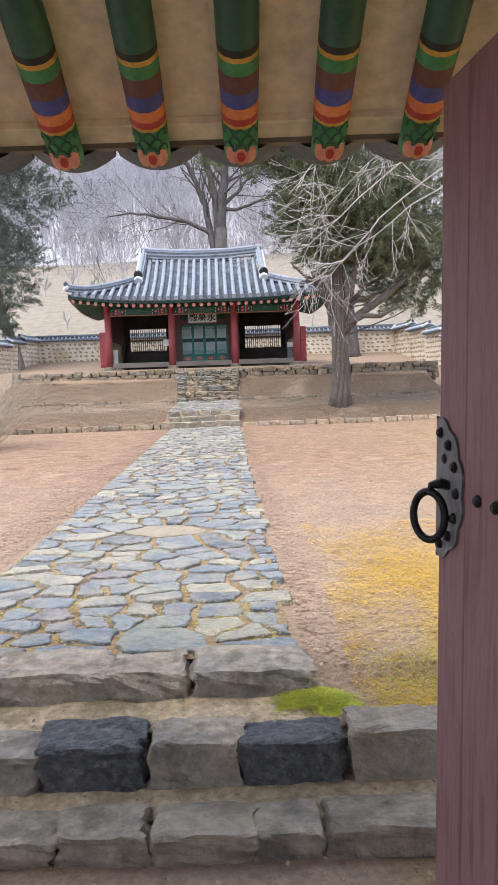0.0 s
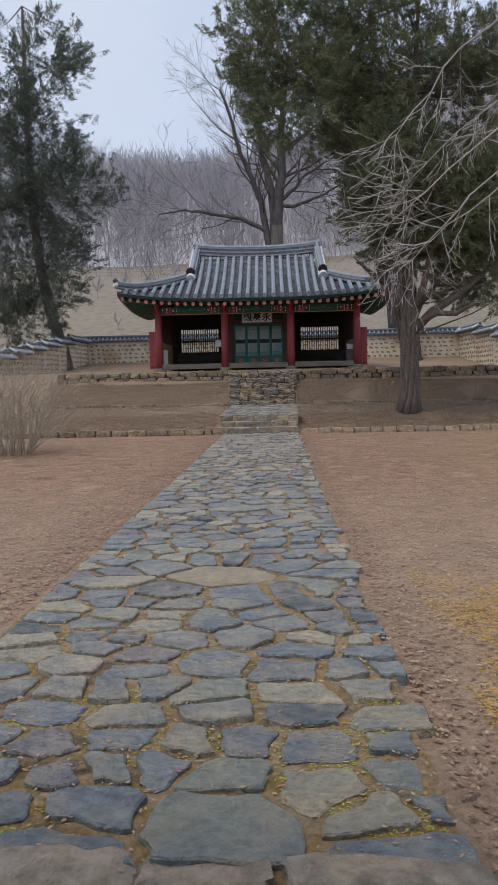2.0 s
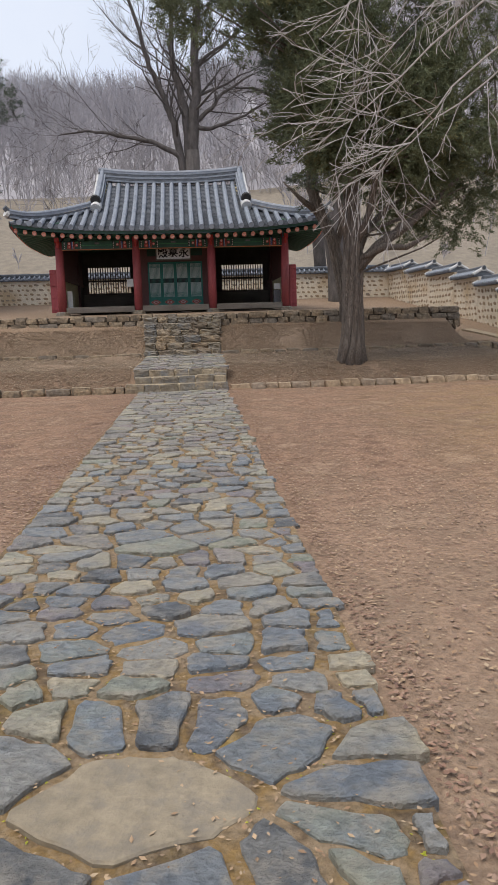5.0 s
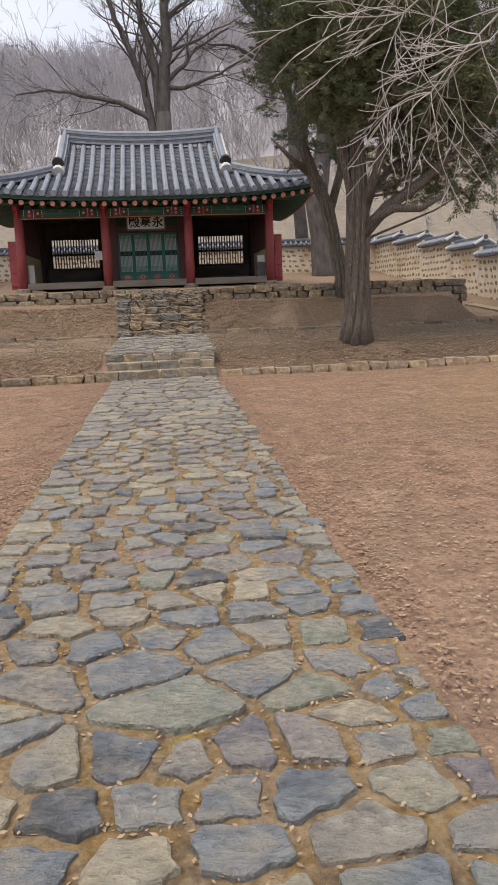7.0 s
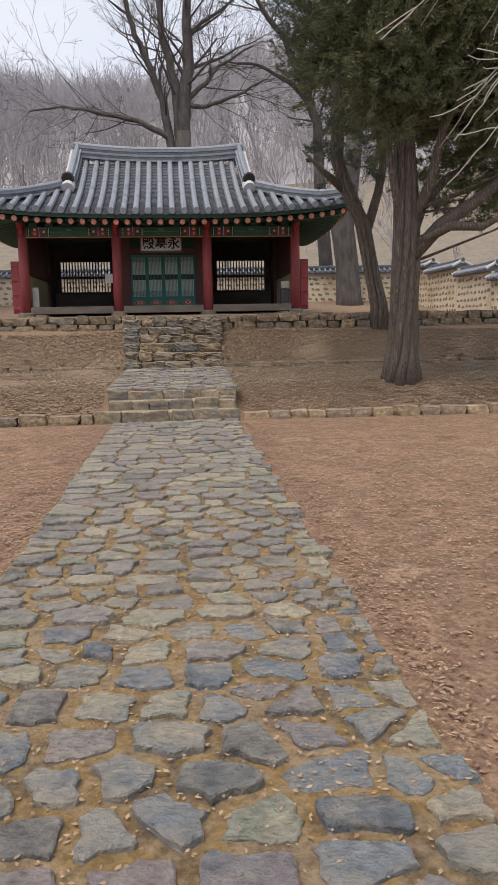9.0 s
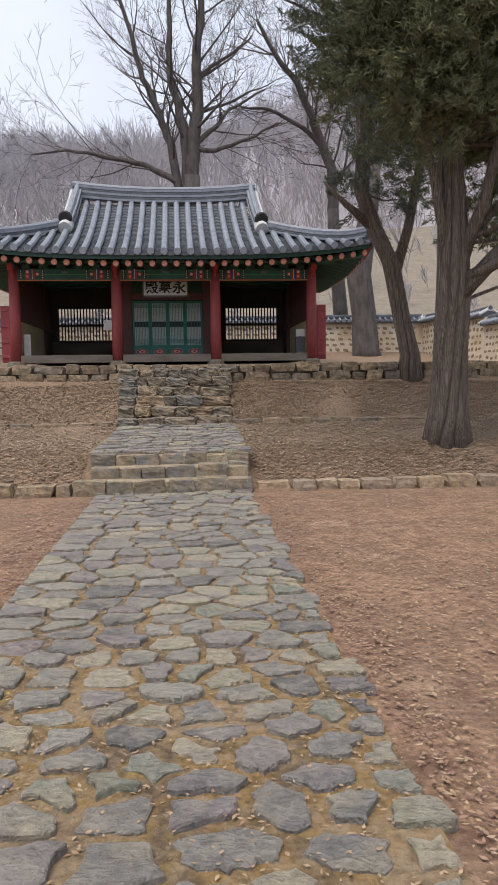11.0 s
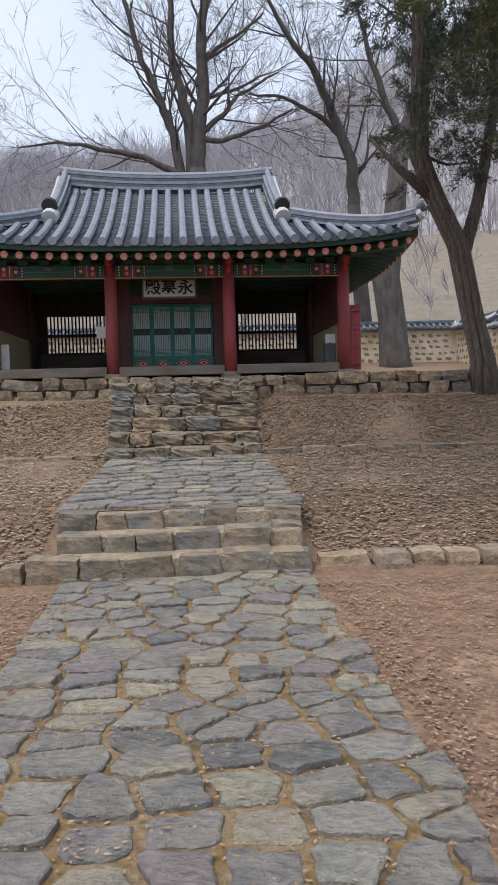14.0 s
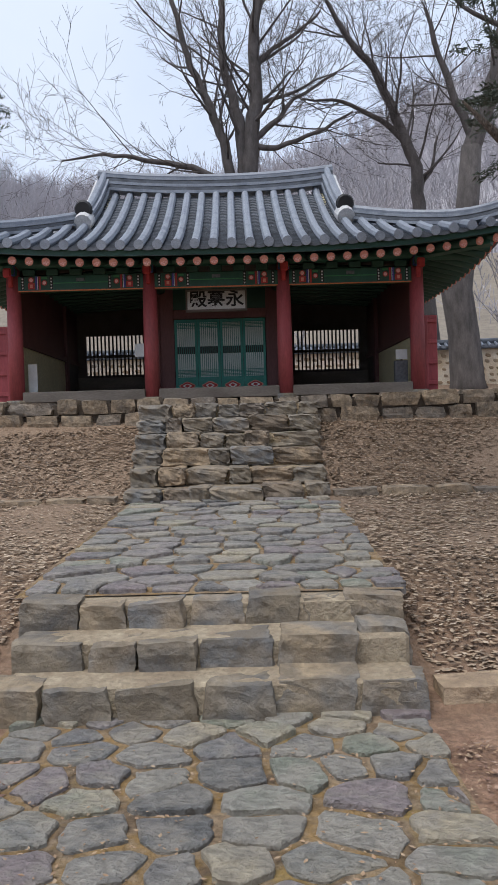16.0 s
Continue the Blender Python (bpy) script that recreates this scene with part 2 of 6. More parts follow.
def ground_material():
    """Reddish earth with litter, moss by the gate, straw-coloured grass and grey litter on the banks."""
    m = mat("courtyard_earth", [(0.17, 0.10, 0.064), (0.32, 0.198, 0.13), (0.235, 0.148, 0.097), (0.38, 0.255, 0.172)], 1.1, 0.95, 1.0, 26, spread=0.55, dust=(0.16, 0.085, 0.055), dust_scale=9, depth=0.04)
    n, l = m.node_tree.nodes, m.node_tree.links
    b = n["Principled BSDF"]
    base = b.inputs["Base Color"].links[0].from_socket
    geo = next(x for x in n if x.bl_idname == "ShaderNodeNewGeometry")
    sep = n.new("ShaderNodeSeparateXYZ")
    l.new(geo.outputs["Position"], sep.inputs[0])
    patch = n.new("ShaderNodeTexNoise")
    patch.inputs["Scale"].default_value, patch.inputs["Detail"].default_value, patch.inputs["Roughness"].default_value = 1.6, 9, 0.68
    l.new(geo.outputs["Position"], patch.inputs["Vector"])

    def ramp_over(axis, a, bb):
        r = n.new("ShaderNodeMapRange")
        r.inputs["From Min"].default_value, r.inputs["From Max"].default_value = a, bb
        l.new(sep.outputs[axis], r.inputs["Value"])
        return r.outputs["Result"]

    def calc(op, a, c):
        q = n.new("ShaderNodeMath")
        q.operation = op
        for i, v in enumerate((a, c)):
            if isinstance(v, (int, float)):
                q.inputs[i].default_value = v
            else:
                l.new(v, q.inputs[i])
        q.use_clamp = True
        return q.outputs[0]

    def lay(under, colour, fac, detail_from):
        x = n.new("ShaderNodeMix")
        x.data_type = "RGBA"
        l.new(fac, x.inputs["Factor"])
        l.new(under, x.inputs[6])
        if isinstance(colour, tuple):
            x.inputs[7].default_value = (*colour, 1)
        else:
            l.new(colour, x.inputs[7])
        return x.outputs[2]

    noise_sharp = n.new("ShaderNodeMapRange")
    noise_sharp.inputs["From Min"].default_value, noise_sharp.inputs["From Max"].default_value = 0.34, 0.58
    l.new(patch.outputs["Fac"], noise_sharp.inputs["Value"])
    fleck = n.new("ShaderNodeTexNoise")
    fleck.inputs["Scale"].default_value, fleck.inputs["Detail"].default_value, fleck.inputs["Roughness"].default_value = 24, 8, 0.7
    l.new(geo.outputs["Position"], fleck.inputs["Vector"])
    mossramp = n.new("ShaderNodeValToRGB")
    me = mossramp.color_ramp.elements
    me[0].position, me[0].color = 0.35, (0.24, 0.125, 0.022, 1)
    me[1].position, me[1].color = 0.65, (0.52, 0.32, 0.03, 1)
    l.new(fleck.outputs["Fac"], mossramp.inputs["Fac"])
    sand = n.new("ShaderNodeValToRGB")
    se = sand.color_ramp.elements
    se[0].position, se[0].color = 0.3, (0.22, 0.155, 0.105, 1)
    se[1].position, se[1].color = 0.7, (0.44, 0.335, 0.24, 1)
    l.new(fleck.outputs["Fac"], sand.inputs["Fac"])
    litter_tone = sand.outputs["Color"]
    tan = calc("MULTIPLY", ramp_over(1, 13.0, 6.0), 0.6)
    col = lay(base, litter_tone, tan, None)
    # moss to the right of the path's first metres
    near = calc("MULTIPLY", calc("MULTIPLY", ramp_over(1, 7.8, 4.6), ramp_over(0, 0.45, 1.3)), 1.0)
    col = lay(col, mossramp.outputs["Color"], calc("MULTIPLY", near, noise_sharp.outputs["Result"]), None)
    green = calc("MULTIPLY", calc("MULTIPLY", ramp_over(1, 5.0, 4.0), ramp_over(0, 0.5, 0.9)), noise_sharp.outputs["Result"])
    col = lay(col, (0.36, 0.30, 0.04), calc("MULTIPLY", green, 0.2), None)
    # thin straw grass beyond
    straw = calc("MULTIPLY", calc("MULTIPLY", ramp_over(0, 1.5, 6.5), ramp_over(1, 24, 16)), noise_sharp.outputs["Result"])
    col = lay(col, (0.42, 0.29, 0.11), calc("MULTIPLY", straw, 0.7), None)
    # grey leaf litter on the banks
    litter = n.new("ShaderNodeValToRGB")
    le = litter.color_ramp.elements
    le[0].position, le[0].color = 0.35, (0.16, 0.108, 0.07, 1)
    le[1].position, le[1].color = 0.68, (0.33, 0.24, 0.165, 1)
    l.new(fleck.outputs["Fac"], litter.inputs["Fac"])
    col = lay(col, litter.outputs["Color"], calc("MULTIPLY", ramp_over(1, 21.5, 23.5), 0.85), None)
    # dry pale grass on the hillside
    dry = n.new("ShaderNodeValToRGB")
    de = dry.color_ramp.elements
    de[0].position, de[0].color = 0.3, (0.17, 0.145, 0.115, 1)
    de[1].position, de[1].color = 0.7, (0.27, 0.23, 0.18, 1)
    l.new(patch.outputs["Fac"], dry.inputs["Fac"])
    col = lay(col, dry.outputs["Color"], ramp_over(1, 46, 50), None)
    l.new(col, b.inputs["Base Color"])
    return m


M_EARTH = ground_material()
M_MORTAR = mat("pale_sandy_mortar", [(0.30, 0.24, 0.165), (0.40, 0.335, 0.24)], 4, 0.95, 0.9, 24, spread=0.35, dust=(0.26, 0.20, 0.14), depth=0.04)
M_TREAD = mat("trodden_sandy_earth", [(0.33, 0.245, 0.16), (0.48, 0.37, 0.245), (0.40, 0.295, 0.175)], 3.5, 0.95, 1.0, 26, spread=0.45, dust=(0.17, 0.14, 0.07), dust_scale=5, depth=0.04)
M_GAP = mat("dark_packed_earth", [(0.05, 0.038, 0.028), (0.09, 0.068, 0.05)], 4, 0.95, 0.8, 24)
M_BED = mat("sandy_path_bed", [(0.15, 0.10, 0.06), (0.25, 0.18, 0.11), (0.23, 0.145, 0.055), (0.115, 0.08, 0.052), (0.27, 0.185, 0.06)], 2.5, 0.95, 1.0, 30, spread=0.5, dust=(0.31, 0.235, 0.155), dust_scale=14, depth=0.03)


# ---------- mesh helpers ----------
def bm_object(name, bm, material, parent=None, label=""):
    mesh = bpy.data.meshes.new(name)
    bm.to_mesh(mesh)
    bm.free()
    return mesh_object(name, mesh, material, parent, label)


def mesh_object(name, mesh, material, parent=None, label=""):
    if material and not mesh.materials:
        mesh.materials.append(material)
    ob = new(name, mesh)
    if parent:
        ob.parent = parent
    if label:
        ob["label"] = label
    return ob


def part(name, bm, material, parent, label=""):
    return bm_object(name, bm, material, parent, label)


def thing(name, label, category, m=None, group="", kind=""):
    ob = new(name)
    if m:
        ob.matrix_basis = m
    return tagged(ob, label, category, group, kind)


def box(x0, x1, y0, y1, z0, z1, bevel=0.0, bm=None):
    bm = bm or bmesh.new()
    made = bmesh.ops.create_cube(bm, size=1)["verts"]
    for v in made:
        v.co = Vector((x0 + (v.co.x + 0.5) * (x1 - x0), y0 + (v.co.y + 0.5) * (y1 - y0), z0 + (v.co.z + 0.5) * (z1 - z0)))
    if bevel:
        edges = list({e for v in made for e in v.link_edges})
        bmesh.ops.bevel(bm, geom=edges, offset=bevel, segments=1, affect="EDGES")
    return bm


class Soup:
    """Vertices and faces gathered for one mesh."""

    def __init__(self):
        self.v, self.f = [], []

    def add(self, verts, faces):
        k = len(self.v)
        self.v.extend(verts)
        self.f.extend([tuple(i + k for i in f) for f in faces])

    def tube(self, pts, radii, sides=6, cap=True):
        k = len(self.v)
        n = len(pts)
        side = None
        for i, p in enumerate(pts):
            d = (pts[min(i + 1, n - 1)] - pts[max(i - 1, 0)])
            if d.length < 1e-6:
                d = Vector((0, 0, 1))
            d = d.normalized()
            if side is None:
                side = d.orthogonal().normalized()
            side = (side - d * side.dot(d))
            side = side.normalized() if side.length > 1e-5 else d.orthogonal().normalized()
            up = d.cross(side)
            for s in range(sides):
                a = 2 * math.pi * s / sides
                self.v.append(tuple(p + (side * math.cos(a) + up * math.sin(a)) * radii[i]))
        for i in range(n - 1):
            for s in range(sides):
                a, b = k + i * sides + s, k + i * sides + (s + 1) % sides
                self.f.append((a, b, b + sides, a + sides))
        if cap:
            self.f.append(tuple(k + s for s in reversed(range(sides))))
            self.f.append(tuple(k + (n - 1) * sides + s for s in range(sides)))

    def mesh(self, name, smooth=False):
        m = bpy.data.meshes.new(name)
        m.from_pydata([tuple(v) for v in self.v], [], self.f)
        if smooth:
            m.polygons.foreach_set("use_smooth", [True] * len(m.polygons))
        m.update()
        return m


def soup_part(name, soup, material, parent=None, label="", smooth=False):
    return mesh_object(name, soup.mesh(name, smooth), material, parent, label)


def block_mesh(name, seed, rough=0.07, cuts=2, sharp=7.0):
    """A unit stone block, rounded, skewed and chipped, standing on z = 0."""
    r = random.Random(seed)
    bm = bmesh.new()
    bmesh.ops.create_cube(bm, size=2)
    bmesh.ops.subdivide_edges(bm, edges=list(bm.edges), cuts=cuts, use_grid_fill=True)
    tilt = Vector((r.uniform(-0.10, 0.10), r.uniform(-0.05, 0.05), 0))
    taper, skew = r.uniform(-0.10, 0.16), r.uniform(-0.10, 0.10)
    off = Vector((seed * 3.7, seed * 1.3, seed * 0.7))
    for v in bm.verts:
        c = v.co.copy()
        if cuts > 2:
            for a in range(3):
                c[a] = math.copysign(abs(c[a]) ** 0.8, c[a])
        norm = (abs(c.x) ** sharp + abs(c.y) ** sharp + abs(c.z) ** sharp) ** (1 / sharp)
        p = c / norm * (1.06 if norm > 1.02 else 1.0)
        k = 1 - taper * (p.z * 0.5 + 0.5) * 0.5
        p.x, p.y = p.x * k + skew * p.z, p.y * k
        p += noise.noise_vector(c * 0.9 + off) * rough * 1.7
        p += noise.noise_vector(c * 2.7 + off) * rough * 1.2
        p += noise.noise_vector(c * 6.5 + off) * rough * (0.6 if cuts > 2 else 0.0)
        p.z += tilt.x * p.x + tilt.y * p.y
        v.co = Vector((p.x * 0.5, p.y * 0.5, p.z * 0.5 + 0.5))
    mesh = bpy.data.meshes.new(name)
    bm.to_mesh(mesh)
    bm.free()
    return mesh


BLOCKS = [block_mesh("stone_block", s, 0.08, 1, 6.0) for s in range(14)]
SQUARE_BLOCKS = [block_mesh("squared_block", s, 0.065, 5, 9.0) for s in range(60, 74)]
FINE_BLOCKS = [block_mesh("chipped_block", s, 0.105, 6, 8.0) for s in range(40, 54)]


LAID = {}


def lay_block(name, parent, x, y, z, w, d, h, rz=0.0, seed=0, material=None, fine=False):
    """One stone with its base's middle at (x, y, z)."""
    material = material or M_STONE
    key = (fine, seed % 14, material.name)
    if key not in LAID:
        LAID[key] = (SQUARE_BLOCKS if fine == 2 else FINE_BLOCKS if fine else BLOCKS)[seed % 14].copy()
        LAID[key].materials.append(material)
    mesh = LAID[key]
    ob = new(name, mesh)
    ob.parent = parent
    ob.matrix_basis = pose(x, y, z, 0, 0, rz) @ Matrix.Diagonal((w, d, h, 1))
    return ob


# ---------- ground ----------
def lerp(t, a, b):
    t = min(1.0, max(0.0, t))
    return a + (b - a) * t


PROFILE = [(-40, -0.5), (0.9, -0.46), (2.92, -0.45), (2.97, -0.37), (3.30, -0.35), (3.36, -0.18), (3.78, -0.15), (3.86, -0.045), (22.14, -0.02), (22.24, 0.06), (23.4, 0.46), (26.15, 0.65), (26.27, 0.70), (28.45, 1.50),
           (28.6, 1.78), (34, 1.96), (41, 2.1), (46.5, 2.75), (52, 3.2), (95, 17), (125, 19), (160, 5), (400, -60)]


def ground_z(x, y):
    s = y - 0.035 * (x + 2) * (1 if y > 18 else 0)
    for (a, za), (b, zb) in zip(PROFILE, PROFILE[1:]):
        if s <= b:
            z = lerp((s - a) / (b - a), za, zb)
            break
    else:
        z = -60
    if 3.36 < y < 4.6 and x > 0.3:
        z = min(z, lerp((y - 3.1) / 1.5, -0.14, -0.03))
    if x > 7.4 and 20 < y < 46:
        z = min(z, lerp((y - 22) / 24, 0.05, 2.6)) if x < 12 else lerp((y - 22) / 24, 0.2, 2.0)
    if y > 50:
        z += 2.0 * noise.noise(Vector((x * 0.03, y * 0.03, 0))) * min(1, (y - 50) / 30)
        z += max(0, min(x, 90) - 5) * 0.12 * min(1, (y - 50) / 60) if y < 130 else 0
    return z


def build_ground():
    xs = [-400, -200, -110, -70, -45, -30, -22, -16] + [-12 + 0.5 * i for i in range(49)] + [14, 18, 24, 34, 50, 80, 140, 240, 400]
    ys = [-60, -30, -12, -4, 0, 1.5, 2.4, 2.8, 2.92, 2.97, 3.1, 3.30, 3.36, 3.5, 3.65, 3.78, 3.86] + [4 + 0.35 * i for i in range(51)]
    ys += [21.7, 21.85, 21.93, 21.98, 22.02, 22.06, 22.10, 22.14, 22.18, 22.22, 22.26, 22.30, 22.35] + [22.4 + 0.4 * i for i in range(10)] + [26.1, 26.5, 27, 27.5, 28, 28.45, 28.6, 29, 30, 31.5, 33, 35, 38, 41, 44, 46.5, 49, 52, 58, 65, 73, 82, 92, 104, 118, 135, 160, 400]
    s = Soup()
    for y in ys:
        for x in xs:
            z = ground_z(x, y)
            if 4.2 < y < 21.5 and (x < -2.15 or x > 0.3):
                z += 0.02 * noise.noise(Vector((x * 0.9, y * 0.9, 3)))
            if 22 < y < 28.3:
                z += 0.05 * noise.noise(Vector((x * 0.8, y * 0.8, 7)))
            s.v.append((x, y, z))
    w = len(xs)
    for j in range(len(ys) - 1):
        for i in range(w - 1):
            a = j * w + i
            s.f.append((a, a + 1, a + 1 + w, a + w))
    ob = soup_part("ground", s, M_EARTH, smooth=True)
    return tagged(ob, "reddish bare earth with leaf litter, moss and dry grass", "ground", kind="structure")


ground = build_ground()


# ---------- hills ----------
def hill_z(x, y):
    crest = 80 + 14 * math.exp(-((x + 120) / 60) ** 2) + 46 / (1 + math.exp(-(x - 35) / 22)) - 10 * math.exp(-((x + 25) / 45) ** 2)
    t = (y - 88) / 190
    return 13 + (crest - 13) * (max(0.0, t) ** 0.85) + 5 * noise.noise(Vector((x * 0.02, y * 0.02, 1))) * math.sin(math.pi * t) + 2.5 * noise.noise(Vector((x * 0.07, y * 0.05, 5)))


def build_hills():
    s = Soup()
    cols, rows = 90, 16
    for j in range(rows):
        for i in range(cols):
            x, y = -330 + 660 * i / (cols - 1), 88 + 190 * j / (rows - 1)
            s.v.append((x, y, hill_z(x, y)))
    for j in range(rows - 1):
        for i in range(cols - 1):
            a = j * cols + i
            s.f.append((a, a + 1, a + 1 + cols, a + cols))
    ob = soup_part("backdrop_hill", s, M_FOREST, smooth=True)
    return tagged(ob, "hill covered in bare winter woods, grey-purple haze painted into its colour", "hill", kind="structure")


hill = build_hills()


# ---------- paved path ----------
def clip_poly(poly, px, py, nx, ny):
    """Keep the side of the line through (px, py) on which the normal points away."""
    out = []
    for (x0, y0), (x1, y1) in zip(poly, poly[1:] + poly[:1]):
        d0, d1 = (x0 - px) * nx + (y0 - py) * ny, (x1 - px) * nx + (y1 - py) * ny
        if d0 <= 0:
            out.append((x0, y0))
        if (d0 < 0) != (d1 < 0) and abs(d1 - d0) > 1e-9:
            t = d0 / (d0 - d1)
            out.append((x0 + (x1 - x0) * t, y0 + (y1 - y0) * t))
    return out


def cells(x0, x1, y0, y1, wide, deep, seed, big=(), edge=lambda y: 0.0):
    """Irregular flagstone outlines, in loose courses across the path."""
    r = random.Random(seed)
    pts = []
    y, row = y0, 0
    while y < y1:
        dy = deep * r.uniform(0.75, 1.35)
        x = x0 + r.uniform(0, 0.5) * wide * (row % 2)
        while x < x1:
            w = wide * r.choice((r.uniform(0.45, 0.8), r.uniform(0.7, 1.3), r.uniform(0.9, 1.6)))
            pts.append((min(x + w / 2, x1 - 0.08), min(y + dy / 2 + r.uniform(-0.28, 0.28) * dy, y1 - 0.05)))
            x += w
        y += dy
        row += 1
    for sx, sy, rx, ry in big:
        pts = [q for q in pts if ((q[0] - sx) / rx) ** 2 + ((q[1] - sy) / ry) ** 2 > 2.6] + [(sx, sy)]
    out = []
    for i, (ax, ay) in enumerate(pts):
        poly = [(x0 - edge(ay) * r.random(), y0), (x1 + 0.07 * r.uniform(-1, 1), y0), (x1 + 0.07 * r.uniform(-1, 1), y1), (x0, y1)]
        for j, (bx, by) in enumerate(pts):
            if i != j and abs(ax - bx) < 1.6 and abs(ay - by) < 1.2:
                dx, dy = bx - ax, by - ay
                k = r.uniform(0.47, 0.5)
                ex, ey = dx, dy * 1.5
                ln = math.hypot(ex, ey) or 1
                poly = clip_poly(poly, ax + dx * 0.5, ay + dy * 0.5, ex / ln, ey / ln)
                if len(poly) < 3:
                    break
        if len(poly) >= 3:
            out.append(((ax, ay), poly))
    return out


def flag_verts(poly, gap, r, z_of, thick):
    """A slab with a chamfered, wavering outline; returns verts and faces round its middle."""
    cx, cy = sum(p[0] for p in poly) / len(poly), sum(p[1] for p in poly) / len(poly)
    size = max(math.hypot(p[0] - cx, p[1] - cy) for p in poly)
    if size < 0.07:
        return None
    ring = []
    n = len(poly)
    for i in range(n):
        (ax, ay), (bx, by) = poly[i], poly[(i + 1) % n]
        ln = math.hypot(bx - ax, by - ay)
        if ln < 0.035:
            continue
        for t in ((0.09, 0.35, 0.65, 0.91) if ln > 0.16 else (0.16, 0.84) if ln > 0.07 else (0.5,)):
            ring.append((ax + (bx - ax) * t, ay + (by - ay) * t))
    if len(ring) < 4:
        return None
    shrunk = []
    for x, y in ring:
        d = math.hypot(x - cx, y - cy) or 1
        k = max(0.3, (d - gap * r.uniform(0.5, 1.45)) / d)
        shrunk.append(((x - cx) * k, (y - cy) * k))
    lift, tx, ty = r.uniform(0.0, 0.022), r.uniform(-0.03, 0.03), r.uniform(-0.03, 0.03)
    base = z_of(cx, cy)
    v, f, m = [], [], len(shrunk)
    for x, y in shrunk:
        v.append((x, y, -thick))
    for x, y in shrunk:
        v.append((x, y, lift - 0.007 + tx * x + ty * y))
    for x, y in shrunk:
        k = 1 - 0.009 / max(0.05, math.hypot(x, y))
        v.append((x * k, y * k, lift + tx * x * k + ty * y * k + r.uniform(-0.002, 0.002)))
    v.append((0, 0, lift + r.uniform(-0.004, 0.006)))
    for i in range(m):
        j = (i + 1) % m
        f.append((i, j, m + j, m + i))
        f.append((m + i, m + j, 2 * m + j, 2 * m + i))
        f.append((2 * m + i, 2 * m + j, 3 * m))
    return (cx, cy, base), v, f


def left_edge(y):
    return -2.0 - 0.020 * max(0, y - 6)


def right_edge(y):
    return 0.23 - 0.026 * (y - 4)


def pave(name, label, x0, x1, y0, y1, wide, deep, seed, z_of, parts_until, shift=lambda y: 0.0, gap=0.02, big=(), warp=lambda y: 1.0, shift_left=lambda y: 0.0, wider=1.0):
    path = thing(name, label, "path", kind="structure")
    r = random.Random(seed + 1)
    rest = Soup()
    count = 0
    for (ax, ay), poly in sorted(cells(x0, x1, y0, y1, wide, deep, seed, big), key=lambda q: q[0][1]):
        poly = [(x + shift(y) * max(0, (x - x0) / (x1 - x0)) + shift_left(y) * min(1, max(0, (x1 - x) / (x1 - x0))), y) for x, y in poly]
        poly = [(-1.3 + (x + 1.3) * warp(y), y) for x, y in poly]
        made = flag_verts(poly, gap * (lerp((ay - 10) / 3, 1.0, wider) if ay < 15.5 else lerp((ay - 15.5) / 2, wider, 0.75)), r, z_of, 0.06)
        if not made:
            continue
        (cx, cy, cz), v, f = made
        if cy < parts_until and count < 300:
            s = Soup()
            s.add(v, f)
            # Slabs near the gate carry the painted sky blue; farther ones turn plain grey.
            ob = soup_part("flagstone", s, M_TANSLAB if big and abs(ax + 0.82) < 0.01 and abs(ay - 7.1) < 0.01 else (M_FLAG_GREY if r.random() < (ay - 8.5) / 9 else M_FLAG), path)
            ob.location = (cx, cy, cz)
            count += 1
        else:
            rest.add([(x + cx, y + cy, z + cz) for x, y, z in v], f)
    if rest.v:
        tagged(soup_part("far_flagstones", rest, M_FLAG_REST, path), kind="stuff")
    return path


def build_path():
    path = pave("path_paving", "path of irregular grey slate flagstones, reflected sky blue painted into the nearer ones, with mossy sandy joints", -2.02, 0.23, 3.88, 22.0, 0.33, 0.215, 5, lambda x, y: 0.0, 15.2, lambda y: right_edge(y) - 0.23, 0.030, ((-0.82, 7.1, 0.50, 0.27), (-0.85, 9.9, 0.33, 0.2), (-0.55, 4.15, 0.27, 0.15), (-0.72, 5.45, 0.22, 0.18)), shift_left=lambda y: left_edge(y) + 2.02, wider=1.35)
    s = Soup()
    n = 60
    for i in range(n + 1):
        y = 3.83 + (21.95 - 3.83) * i / n
        for x in (left_edge(y) - 0.01, -1.5, -0.9, -0.3, right_edge(y) - 0.03):
            s.v.append((x, y, -0.012 + 0.008 * noise.noise(Vector((x * 3, y * 3, 0)))))
    for i in range(n):
        for k in range(4):
            a = i * 5 + k
            s.f.append((a, a + 1, a + 6, a + 5))
    soup_part("path_bed", s, M_BED, path, "sandy bed with dry moss between the slabs", True)
    return path


# ---------- rows of stone ----------
def stone_row(owner, name, xa, xb, y_of, z_of, h, d, seed, wide=(0.3, 0.6), rise=0.03, material=None, fine=False, rz=0.0):
    r = random.Random(seed)
    x, k = xa, 0
    while x < xb - 0.12:
        w = min(r.uniform(*wide), xb - x)
        if xb - x - w < 0.15:
            w = xb - x
        cx = x + w / 2
        hh = h * r.uniform(0.86, 1.1)
        m = material[k % len(material)] if isinstance(material, list) else material
        lay_block(name, owner, cx, y_of(cx) + d / 2 + r.uniform(-0.03, 0.03), z_of(cx), w * (r.uniform(0.93, 0.975) if fine else r.uniform(0.90, 0.97)), d * r.uniform(0.9, 1.1), hh, rz + r.uniform(-2.5, 2.5), seed * 7 + k, m, fine)
        x += w
        k += 1


SKEW = math.tan(radians(2.0))


